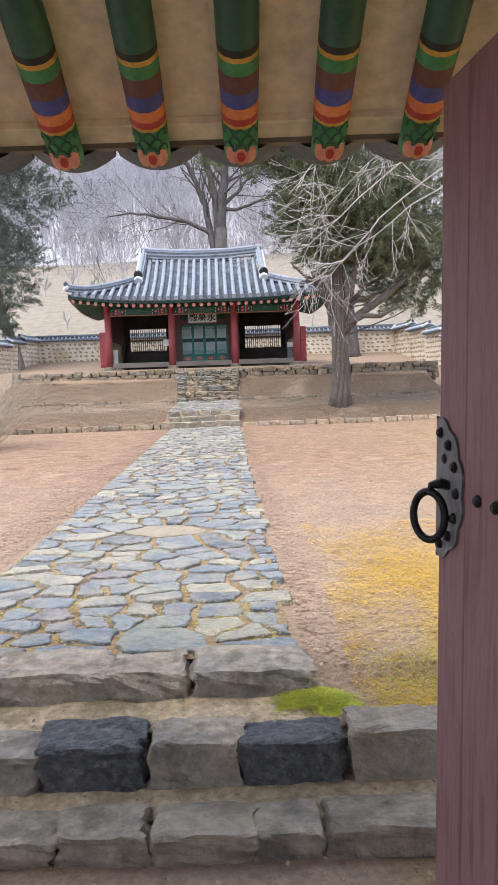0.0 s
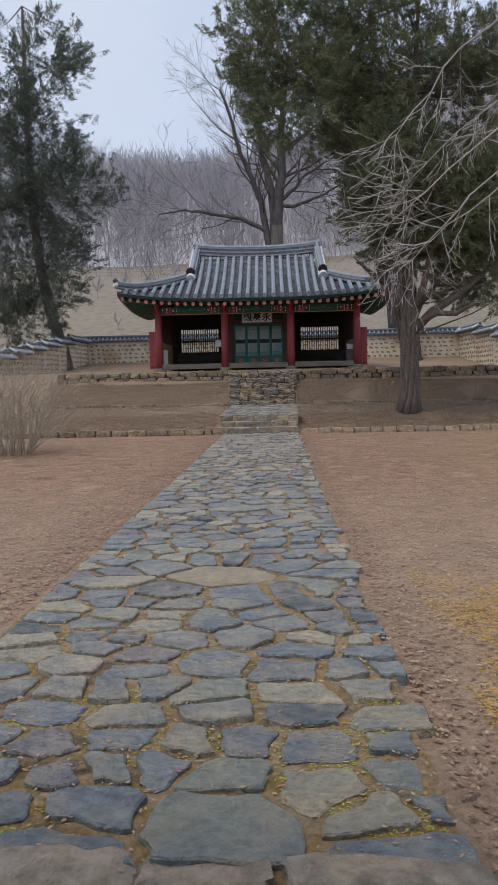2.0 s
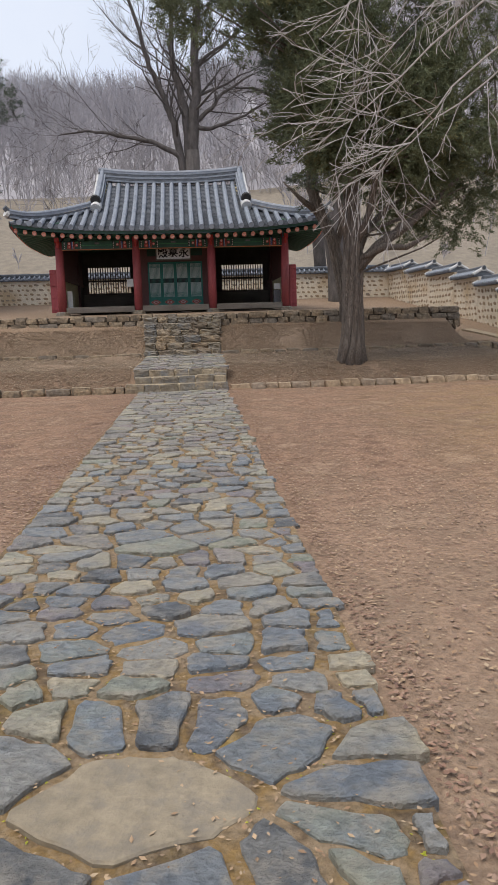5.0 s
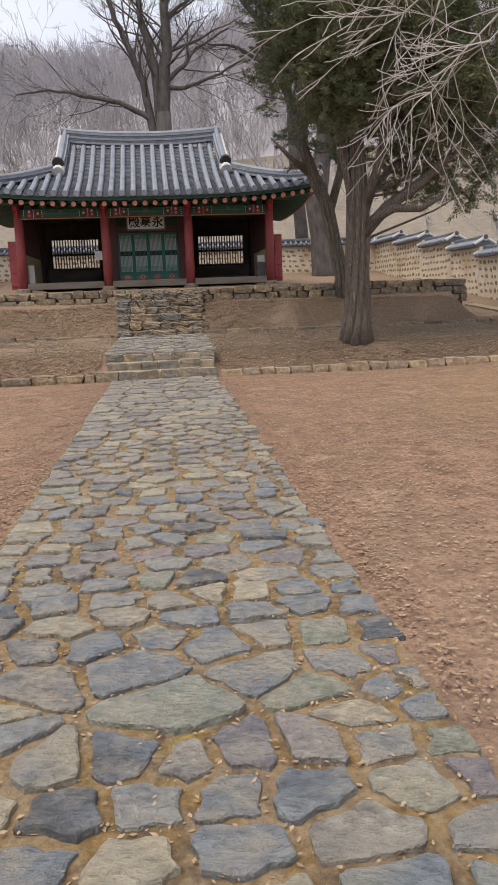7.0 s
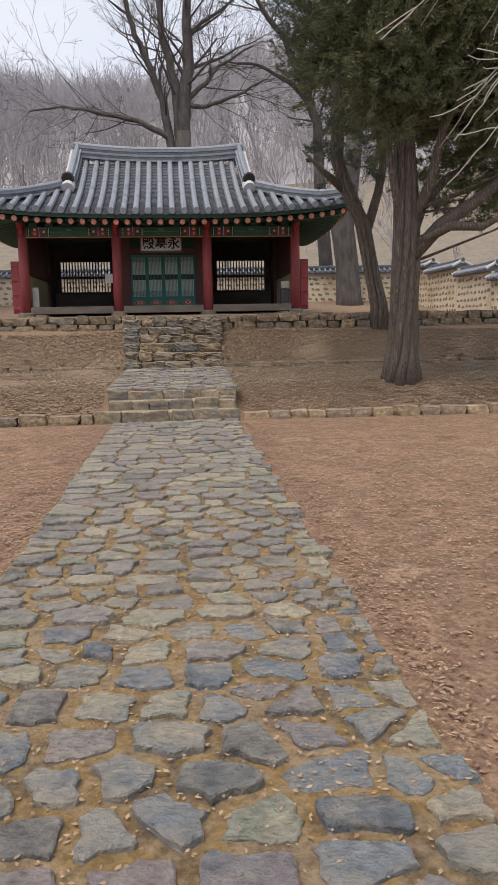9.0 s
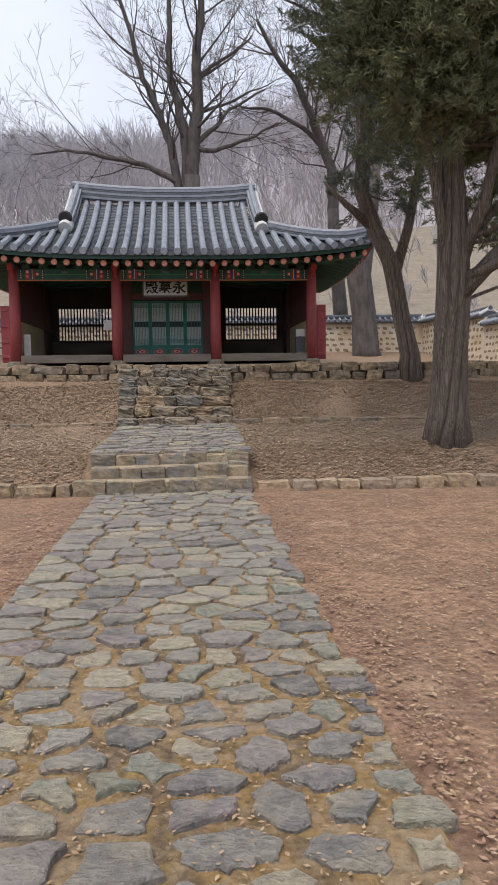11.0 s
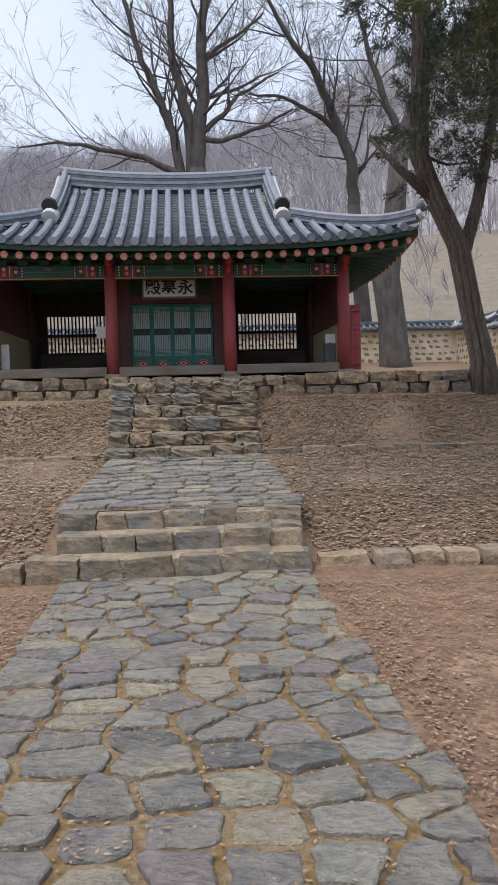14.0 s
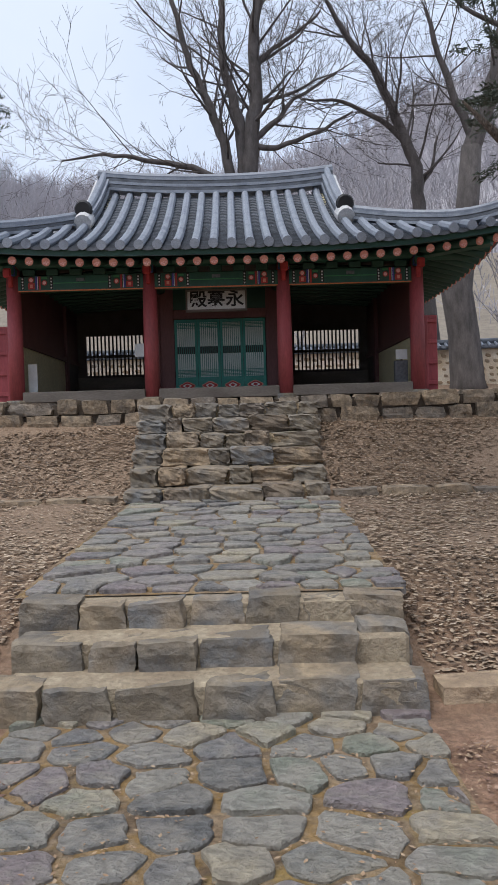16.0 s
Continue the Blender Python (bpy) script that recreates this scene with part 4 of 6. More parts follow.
def flower_mesh(rad):
    s = Soup()
    n = 5
    for i in range(n):
        a = 2 * math.pi * i / n
        c = Vector((math.cos(a) * rad * 0.5, 0, math.sin(a) * rad * 0.5))
        k = [tuple(c + Vector((math.cos(b) * rad * 0.27, -0.005, math.sin(b) * rad * 0.27))) for b in [2 * math.pi * j / 6 for j in range(6)]]
        s.add(k, [(0, 1, 2, 3, 4, 5)])
    s.add([(math.cos(b) * rad * 0.16, -0.007, math.sin(b) * rad * 0.16) for b in [2 * math.pi * j / 6 for j in range(6)]], [(0, 1, 2, 3, 4, 5)])
    m = s.mesh("rafter_flower")
    m.materials.append(M_ROSE)
    return m


def rafters(hall):
    rad = 0.082
    flower = flower_mesh(rad)
    s = Soup()
    s.tube([Vector((0, 0, 0)), Vector((0, 1.75, 0.42))], [rad, rad], 10)
    shaft = s.mesh("rafter", True)
    shaft.materials.append(M_DGREEN)
    s = Soup()
    s.tube([Vector((0, -0.004, 0)), Vector((0, 0.03, 0.007))], [rad + 0.003, rad + 0.003], 10)
    tip = s.mesh("rafter_tip")
    tip.materials.append(M_PINK)
    n = 17
    for i in range(-n, n + 1):
        u = i * 0.333
        z = roof_front(u, V0) - 0.245
        v = V0 + 0.14
        rot = 0
        if abs(u) > 4.4:
            rot = math.copysign((abs(u) - 4.4) * 26, u)
        m = pose(u, v, z, 0, 0, rot)
        ob = mesh_object("rafter", shaft, None, hall)
        ob.matrix_basis = m
        for nm, me in (("rafter_tip", tip), ("rafter_flower", flower)):
            o = mesh_object(nm, me, None, ob)
    for sd in (-1, 1):
        for i in range(1, 24):
            v = V0 + 0.3 + i * 0.345
            if v > VB - 0.3:
                break
            z = roof_side(UE, v) - 0.245
            ob = mesh_object("rafter", shaft, None, hall)
            ob.matrix_basis = pose(sd * (UE - 0.14), v, z, 0, 0, 90 * sd)
            for nm, me in (("rafter_tip", tip), ("rafter_flower", flower)):
                mesh_object(nm, me, None, ob)
        hipb = Soup()
        hipb.tube([Vector((sd * 5.6, V0 + 0.25, 5.0)), Vector((sd * 4.3, 0.1, 5.02))], [0.11, 0.12], 4)
        soup_part("hip_rafter", hipb, M_GREEN, hall, "green corner rafter")


COLU = (-4.36, -1.44, 1.45, 4.34)


def painted_beam(hall, ua, ub):
    """One lintel with its painted end panels."""
    beam = part("lintel", box(ua + 0.12, ub - 0.12, -0.09, 0.09, 4.42, 4.75, 0.01), M_GREEN, hall, "green lintel with painted end panels")
    f = -0.093
    part("lower_edge", box(ua + 0.12, ub - 0.12, f - 0.008, f + 0.002, 4.415, 4.44), M_ORANGE, beam, "orange line")
    for a, sg in ((ua + 0.14, 1), (ub - 0.14, -1)):
        def bx(d0, d1, z0, z1, m, nm, t=0.006):
            x0, x1 = sorted((a + sg * d0, a + sg * d1))
            part(nm, box(x0, x1, f - t, f + 0.002, z0, z1), m, beam)
        bx(0.05, 0.12, 4.46, 4.74, M_INK, "dotted_band")
        for q in range(4):
            bx(0.07, 0.10, 4.48 + q * 0.065, 4.51 + q * 0.065, M_WHITE, "white_dot", 0.010)
        bx(0.14, 0.64, 4.46, 4.74, M_DGREEN, "panel_field", 0.004)
        bx(0.20, 0.34, 4.47, 4.60, M_CRIMSON, "lotus", 0.008)
        bx(0.24, 0.30, 4.50, 4.57, M_PINK, "lotus_heart", 0.012)
        bx(0.36, 0.40, 4.46, 4.74, M_BLUE, "blue_band", 0.008)
        bx(0.40, 0.412, 4.46, 4.74, M_WHITE, "white_band", 0.008)
        bx(0.43, 0.47, 4.46, 4.74, M_CRIMSON, "red_band", 0.008)
        for d, zz, rr, mm, nm in ((0.27, 4.665, 0.062, M_CRIMSON, "flower_ground"), (0.55, 4.60, 0.058, M_CRIMSON, "flower_ground"), (0.27, 4.665, 0.042, M_ROSE, "flower"), (0.55, 4.60, 0.038, M_ROSE, "flower")):
            disc = Soup()
            t = 0.010 if mm is M_CRIMSON else 0.015
            disc.tube([Vector((a + sg * d, f, zz)), Vector((a + sg * d, f - t, zz))], [rr, rr], 10)
            soup_part(nm, disc, mm, beam)
        bx(0.49, 0.61, 4.68, 4.72, M_LGREEN, "green_scroll", 0.008)
        bx(0.66, 0.73, 4.46, 4.74, M_INK, "dotted_band")
        for q in range(4):
            bx(0.68, 0.71, 4.48 + q * 0.065, 4.51 + q * 0.065, M_WHITE, "white_dot", 0.010)
    um = (ua + ub) / 2
    part("centre_line", box(um - 0.6, um + 0.6, f - 0.005, f, 4.58, 4.60), M_LGREEN, beam)
    part("handle_plate", box(um - 0.09, um + 0.09, f - 0.012, f, 4.62, 4.69, 0.004), M_PLATE, beam, "small pale bracket")


def lattice_door(hall, u0, v):
    w, z0, z1 = 0.565, 2.26, 4.12
    d = thing("lattice_door", "teal lattice door leaf with paper and a red flower panel", "door", pose(u0, v, 0), "door leaves of the hall")
    d.parent = hall
    fr = bmesh.new()
    box(0, 0.06, -0.03, 0.03, z0, z1, 0.004, fr), box(w - 0.06, w, -0.03, 0.03, z0, z1, 0.004, fr)
    for za, zb in ((z0, z0 + 0.07), (2.60, 2.67), (z1 - 0.07, z1)):
        box(0.06, w - 0.06, -0.028, 0.028, za, zb, 0.0, fr)
    part("door_frame", fr, M_TEAL, d)
    part("paper", box(0.06, w - 0.06, 0.006, 0.012, 2.67, z1 - 0.07), M_PAPER, d, "grey-white paper")
    part("mid_band", box(0.06, w - 0.06, -0.012, 0.004, 3.26, 3.44), M_INK, d, "dark close lattice band")
    n = 9
    for i in range(1, n):
        x = 0.06 + (w - 0.12) * i / n
        part("upright_bar", box(x - 0.006, x + 0.006, -0.018, 0.004, 2.67, z1 - 0.07), M_TEAL, d)
    for zz in [2.70 + 0.035 * q for q in range(5)] + [3.90 + 0.035 * q for q in range(5)]:
        part("cross_bar", box(0.06, w - 0.06, -0.015, 0.004, zz, zz + 0.012), M_TEAL, d)
    part("lower_panel", box(0.06, w - 0.06, -0.008, 0.008, z0 + 0.07, 2.60), M_TEAL, d)
    for nm, rx, rz, m, y in (("flower_edge", 0.185, 0.10, M_PINK, -0.012), ("flower_field", 0.16, 0.08, M_CRIMSON, -0.016), ("flower_white", 0.10, 0.052, M_WHITE, -0.020), ("flower_heart", 0.055, 0.035, M_CRIMSON, -0.024)):
        s = Soup()
        c = [(w / 2 + math.cos(a) * rx * (1 + 0.12 * math.cos(4 * a)), 2.455 + math.sin(a) * rz * (1 + 0.12 * math.cos(4 * a))) for a in [2 * math.pi * k / 20 for k in range(20)]]
        s.add([(x, y, z) for x, z in c] + [(x, -0.008, z) for x, z in c], [tuple(range(20))] + [(k, (k + 1) % 20, 20 + (k + 1) % 20, 20 + k) for k in range(20)])
        soup_part(nm, s, m, d)
    return d


def build_hall():
    hall = thing("memorial_hall", "small Korean wooden hall with red columns and grey-blue tiled roof", "hall", HALL)
    # stone plinths and columns
    for u in COLU:
        s = Soup()
        s.tube([Vector((u, 0, 1.86)), Vector((u, 0, 2.06)), Vector((u, 0, 2.10))], [0.29, 0.26, 0.22], 10)
        soup_part("plinth", s, M_STONE, hall, "rough granite plinth")
        s = Soup()
        s.tube([Vector((u, 0, 2.09)), Vector((u, 0, 3.3)), Vector((u, 0, 4.95))], [0.165, 0.16, 0.145], 16)
        soup_part("column", s, M_RED, hall, "red painted round column", True)
        b = part("bracket", box(u - 0.11, u + 0.11, -0.42, 0.12, 4.74, 4.93, 0.03), M_GREEN, hall, "painted bracket arm")
        part("bracket_tip", box(u - 0.085, u + 0.085, -0.46, -0.41, 4.66, 4.86, 0.03), M_CRIMSON, b)
        part("bracket_band", box(u - 0.115, u + 0.115, -0.30, -0.25, 4.735, 4.935), M_BLUE, b)
        part("bracket_drop", box(u - 0.05, u + 0.05, -0.24, -0.16, 4.50, 4.74, 0.02), M_CRIMSON, b)
    for a, b in zip(COLU, COLU[1:]):
        painted_beam(hall, a, b)
        sill = part("sill_beam", box(a + 0.15, b - 0.15, -0.14, 0.14, 2.04, 2.27, 0.015), M_OLDWOOD, hall, "weathered grey floor beam")
    s = Soup()
    s.tube([Vector((-5.2, 0.0, 5.02)), Vector((5.2, 0.0, 5.02))], [0.13, 0.13], 10)
    soup_part("eave_purlin", s, M_GREEN, hall, "green round purlin")
    for u in [-4.0 + 0.5 * i for i in range(17)]:
        if min(abs(u - c) for c in COLU) > 0.3:
            p = part("support_block", box(u - 0.13, u + 0.13, -0.11, 0.05, 4.76, 4.90, 0.02), M_DGREEN, hall, "painted block between the beams")
    # floor, walls
    part("floor_deck", box(-4.3, 4.3, 0.15, 6.1, 2.12, 2.25), M_OLDWOOD, hall, "wooden floor")
    for sd in (-1, 1):
        u0, u1 = sorted((sd * 4.36, sd * 4.50))
        part("side_wall_upper", box(u0, u1, 0.1, 6.2, 3.35, 5.0), M_MAROON, hall, "dark maroon timber wall")
        part("side_wall_lower", box(u0, u1, 0.1, 4.6, 2.1, 3.35), M_DADO, hall, "olive-cream plaster panel")
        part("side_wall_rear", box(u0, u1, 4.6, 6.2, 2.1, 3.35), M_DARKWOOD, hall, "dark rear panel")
        part("rail", box(sd * 4.33 - 0.03, sd * 4.33 + 0.03, 0.1, 6.1, 3.32, 3.44), M_MAROON, hall)
        part("side_post", box(sd * 4.36 - 0.11, sd * 4.36 + 0.08, 4.5, 4.72, 2.1, 5.0, 0.01), M_MAROON, hall, "maroon post")
    # inner wall with the doors
    v = 2.62
    for a, b in ((-1.72, -1.16), (1.16, 1.72)):
        part("inner_wall", box(a, b, v - 0.05, v + 0.08, 2.1, 5.0), M_MAROON, hall, "maroon timber panel")
    part("door_head", box(-1.16, 1.16, v - 0.08, v + 0.08, 4.13, 4.36, 0.01), M_MAROON, hall)
    part("transom", box(-1.16, 1.16, v - 0.04, v + 0.04, 4.36, 5.0), M_DGREEN, hall, "green panel above the doors")
    part("door_sill", box(-1.16, 1.16, v - 0.1, v + 0.1, 2.1, 2.255, 0.01), M_MAROON, hall)
    for k in range(4):
        lattice_door(hall, -1.145 + k * 0.573, v)
    for sd in (-1, 1):
        part("inner_post", box(sd * 1.62 - 0.12, sd * 1.62 + 0.12, v - 0.12, v + 0.12, 2.1, 5.0, 0.02), M_MAROON, hall, "maroon inner post")
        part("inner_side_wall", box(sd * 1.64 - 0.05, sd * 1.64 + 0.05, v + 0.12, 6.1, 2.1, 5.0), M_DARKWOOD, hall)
    # back wall with slatted windows
    vb = 6.15
    for sd in (-1, 1):
        a, b = (2.15, 4.1)
        ua, ub = (a, b) if sd == 1 else (-b, -a)
        part("back_wall_low", box(min(sd * 1.6, sd * 4.4), max(sd * 1.6, sd * 4.4), vb, vb + 0.12, 2.1, 2.98), M_OLDWOOD, hall, "grey lower boards")
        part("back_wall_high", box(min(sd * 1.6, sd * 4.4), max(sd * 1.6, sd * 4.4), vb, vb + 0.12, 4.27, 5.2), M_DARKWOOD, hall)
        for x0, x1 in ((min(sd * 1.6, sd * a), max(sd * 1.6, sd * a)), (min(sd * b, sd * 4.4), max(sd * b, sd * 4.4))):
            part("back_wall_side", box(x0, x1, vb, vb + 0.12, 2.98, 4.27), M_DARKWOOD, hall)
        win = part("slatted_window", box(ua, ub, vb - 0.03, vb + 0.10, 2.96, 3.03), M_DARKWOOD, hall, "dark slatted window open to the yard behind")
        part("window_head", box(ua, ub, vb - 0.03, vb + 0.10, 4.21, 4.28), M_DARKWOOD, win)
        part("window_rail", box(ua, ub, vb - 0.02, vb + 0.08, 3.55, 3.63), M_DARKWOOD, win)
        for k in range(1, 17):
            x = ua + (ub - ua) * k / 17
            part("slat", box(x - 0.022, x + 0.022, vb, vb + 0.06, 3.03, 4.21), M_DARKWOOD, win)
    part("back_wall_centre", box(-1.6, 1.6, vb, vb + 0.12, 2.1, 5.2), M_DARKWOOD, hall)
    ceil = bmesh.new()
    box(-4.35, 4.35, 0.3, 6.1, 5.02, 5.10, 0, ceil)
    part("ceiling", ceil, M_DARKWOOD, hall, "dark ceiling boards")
    for u in (-1.48, 1.48):
        s = Soup()
        s.tube([Vector((u, 0, 4.75)), Vector((u, 3, 4.95)), Vector((u, 6.1, 4.8))], [0.15, 0.17, 0.15], 8)
        soup_part("cross_beam", s, M_DGREEN, hall, "dark green crossbeam")
    for i in range(12):
        v2 = 0.6 + i * 0.45
        for sd in (-1, 1):
            s = Soup()
            s.tube([Vector((sd * 4.3, v2, 4.85)), Vector((sd * 1.6, v2, 4.98))], [0.05, 0.05], 6)
            soup_part("ceiling_rafter", s, M_GREEN, hall)
    roof_deck(hall)
    tile_rows(hall)
    ridges(hall)
    rafters(hall)
    soff = Soup()
    for i in range(25):
        u = -UE + 0.12 + (2 * UE - 0.24) * i / 24
        soff.v += [(u, V0 + 0.1, roof_front(u, V0) - 0.145), (u * 0.9, 0.1, 5.22)]
    for i in range(24):
        soff.f.append((i * 2, i * 2 + 2, i * 2 + 3, i * 2 + 1))
    for sd in (-1, 1):
        k = len(soff.v)
        for i in range(25):
            v = V0 + 0.12 + (VB - V0 - 0.24) * i / 24
            soff.v += [(sd * (UE - 0.1), v, roof_side(UE, v) - 0.145), (sd * 4.42, VR + (v - VR) * 0.75, 5.22)]
        for i in range(24):
            soff.f.append((k + i * 2, k + i * 2 + 2, k + i * 2 + 3, k + i * 2 + 1))
    soup_part("soffit", soff, M_DGREEN, hall, "dark green soffit boards")
    # opened red side shutters
    for sd in (-1, 1):
        x0, x1 = sorted((sd * 4.51, sd * 4.80))
        d = part("shutter", box(x0, x1, 0.10, 0.16, 2.08, 3.72, 0.01), M_RED, hall, "open red panelled shutter")
        for z in (2.2, 2.65, 3.1, 3.55):
            part("shutter_rail", box(x0 + 0.02, x1 - 0.02, 0.05, 0.10, z, z + 0.09, 0.01), M_RED, d)
        part("shutter_stile", box(x0 if sd == 1 else x1 - 0.07, x0 + 0.07 if sd == 1 else x1, 0.04, 0.10, 2.1, 3.7, 0.01), M_RED, d)
    return hall


hall = build_hall()


def build_signboard():
    m = HALL @ pose(-0.06, 0.25, 0)
    ob = thing("name_board", "white name board with three large black brush characters", "sign", HALL @ pose(-0.03, 0.9, 4.09, -12))
    part("board", box(-0.66, 0.66, -0.02, 0.03, 0, 0.44, 0.008), M_WHITE, ob)
    fr = bmesh.new()
    for a in ((-0.70, 0.70, -0.035, 0.035, -0.045, 0.0), (-0.70, 0.70, -0.035, 0.035, 0.44, 0.485), (-0.70, -0.66, -0.035, 0.035, 0, 0.44), (0.66, 0.70, -0.035, 0.035, 0, 0.44)):
        box(*a, 0.0, fr)
    part("board_frame", fr, M_OLDWOOD, ob)
    for i, ch in enumerate("\u6bbf\u6155\u6c38"):
        c = bpy.data.curves.new("character", "FONT")
        c.body, c.size, c.align_x, c.align_y, c.extrude, c.offset = ch, 0.42, "CENTER", "CENTER", 0.003, 0.008
        c.materials.append(M_INK)
        o = new("character", c)
        o.parent = ob
        o.matrix_basis = pose(-0.42 + 0.42 * i, -0.026, 0.225, 90)
    hook = bmesh.new()
    for x in (-0.5, 0.5):
        box(x - 0.02, x + 0.02, 0.0, 0.03, 0.48, 0.75, 0, hook)
    part("hanger", hook, M_OLDWOOD, ob)
    return ob


sign = build_signboard()


def small_things():
    n = thing("notice_stand", "white notice box on a dark stand", "notice stand", HALL @ pose(-4.12, 0.42, 2.25))
    part("stand", box(-0.05, 0.05, -0.02, 0.02, 0, 0.62), M_DARKWOOD, n)
    part("notice", box(-0.10, 0.10, -0.05, -0.02, 0.0, 0.66, 0.005), M_WHITE, n)
    p = thing("fire_extinguisher_box", "grey upright box with a white label", "box", HALL @ pose(4.05, 0.40, 2.25))
    part("case", box(-0.14, 0.14, -0.10, 0.10, 0, 0.52, 0.015), M_PLATE, p)
    part("label_sheet", box(-0.13, 0.13, -0.108, -0.101, 0.54, 0.76), M_WHITE, p)
    part("post", box(-0.02, 0.02, -0.10, -0.06, 0.5, 0.76), M_DARKWOOD, p)
    q = thing("hanging_notice", "small pale blue notice hanging by the window", "notice", HALL @ pose(-1.78, 0.8, 3.05))
    part("sheet", box(-0.13, 0.13, -0.01, 0.01, 0, 0.30), M_WHITE, q)


small_things()


# ---------- entrance gate ----------
def build_gate():
    gate = thing("entrance_gate", "tiled entrance gate with painted rafters seen from inside", "gate")
    slope = radians(29)
    dirv = Vector((0, -math.cos(slope), math.sin(slope)))
    tip = Vector((0, 2.99, 2.385))
    bands = [("shaft", 0.50, 3.6, M_GREEN), ("black_band", 0.472, 0.50, M_INK), ("ochre_band", 0.452, 0.472, M_YELLOW), ("green_band", 0.40, 0.452, M_LGREEN), ("brown_band", 0.325, 0.40, M_MAROON),
             ("blue_band", 0.262, 0.325, M_BLUE), ("orange_band", 0.215, 0.262, M_ORANGE), ("red_band", 0.185, 0.215, M_CRIMSON), ("ochre_line", 0.17, 0.185, M_YELLOW), ("scroll_green", 0.0, 0.17, M_LGREEN)]
    meshes = []
    for nm, a, b, m in bands:
        s = Soup()
        k0, k1 = 0.066 + 0.010 * min(1, a / 0.7), 0.066 + 0.010 * min(1, b / 0.7)
        s.tube([tip * 0 + dirv * a, dirv * b], [k0, k1], 14, cap=(nm in ("scroll_green",)))
        me = s.mesh(nm, True)
        me.materials.append(m)
        meshes.append((nm, me))
    # lotus on the rafter's end
    s = Soup()
    for q in range(3):
        a = math.pi * (0.5 + (q - 1) * 0.42)
        c = Vector((math.cos(a) * 0.03, 0, math.sin(a) * 0.028 - 0.012))
        s.add([tuple(c + Vector((math.cos(t) * 0.03, 0.006, math.sin(t) * 0.035))) for t in [2 * math.pi * j / 8 for j in range(8)]], [tuple(range(8))])
    lotus = s.mesh("lotus")
    lotus.materials.append(M_PINK)
    s = Soup()
    s.add([(math.cos(t) * 0.014, 0.010, math.sin(t) * 0.018) for t in [2 * math.pi * j / 6 for j in range(6)]], [tuple(range(6))])
    heart = s.mesh("lotus_heart")
    heart.materials.append(M_CRIMSON)
    # green scroll curls under the tip
    s = Soup()
    for row, (d, n) in enumerate(((0.065, 3), (0.10, 2), (0.135, 3))):
        for q in range(n):
            a0 = -math.pi / 2 + (q - (n - 1) / 2) * 0.75
            pts = []
            for j in range(9):
                t = math.pi * j / 8
                ang = a0 + math.cos(t) * 0.32
                dd = d + math.sin(t) * 0.035
                rad = 0.0685
                up = Vector((0, math.sin(slope), math.cos(slope)))
                pts.append(dirv * dd + Vector((1, 0, 0)) * math.cos(ang) * rad + up * math.sin(ang) * rad)
            s.tube(pts, [0.005] * 9, 4)
    curls = s.mesh("scroll_curls")
    curls.materials.append(M_GREEN)
    # lotus petals wrapped round the underside of the tip
    s = Soup()
    up = Vector((0, math.sin(slope), math.cos(slope)))
    for q in (-1, 0, 1):
        a0 = -math.pi / 2 + q * 0.55
        row = []
        for j in range(10):
            t = 2 * math.pi * j / 10
            ang, dd = a0 + math.cos(t) * 0.42, 0.040 + math.sin(t) * 0.042
            row.append(tuple(dirv * dd + Vector((math.cos(ang) * 0.0695, 0, 0)) + up * math.sin(ang) * 0.0695))
        s.add(row, [tuple(range(10))])
    petals = s.mesh("petals")
    petals.materials.append(M_PINK)
    s = Soup()
    row = []
    for j in range(8):
        t = 2 * math.pi * j / 8
        ang, dd = -math.pi / 2 + math.cos(t) * 0.24, 0.042 + math.sin(t) * 0.026
        row.append(tuple(dirv * dd + Vector((math.cos(ang) * 0.0715, 0, 0)) + up * math.sin(ang) * 0.0715))
    s.add(row, [tuple(range(8))])
    dot = s.mesh("petal_heart")
    dot.materials.append(M_CRIMSON)
    for i in range(-8, 9):
        x = 0.008 + i * 0.343
        ob = mesh_object("rafter", meshes[0][1], None, gate, "green rafter with painted bands and a lotus tip")
        ob.matrix_basis = pose(x, tip.y, tip.z)
        for nm, me in meshes[1:]:
            mesh_object(nm, me, None, ob)
        for nm, me in (("lotus", lotus), ("lotus_heart", heart), ("petals", petals), ("petal_heart", dot)):
            mesh_object(nm, me, None, ob)
        tagged(mesh_object("scroll_curls", curls, None, ob), kind="stuff")
    # soffit boards above the rafters
    n = Vector((0, math.sin(slope), math.cos(slope)))
    s = Soup()
    for k, t0 in ((0.055, 0), (0.10, 1)):
        for x in (-2.9, 2.9):
            for d in (-0.02, 3.7):
                s.v.append(tuple(tip + dirv * d + n * k + Vector((x, 0, 0))))
    s.f = [(0, 1, 3, 2), (4, 6, 7, 5), (0, 2, 6, 4), (1, 5, 7, 3), (0, 4, 5, 1), (2, 3, 7, 6)]
    soup_part("soffit_plaster", s, M_CREAMWOOD, gate, "cream plaster between the rafters")
    part("eave_batten", box(-2.9, 2.9, 2.90, 2.93, 2.47, 2.495), M_CREAMWOOD, gate)
    part("eave_board", box(-2.9, 2.9, 3.005, 3.05, 2.42, 2.485), M_OLDWOOD, gate, "weathered eave board")
    s = Soup()
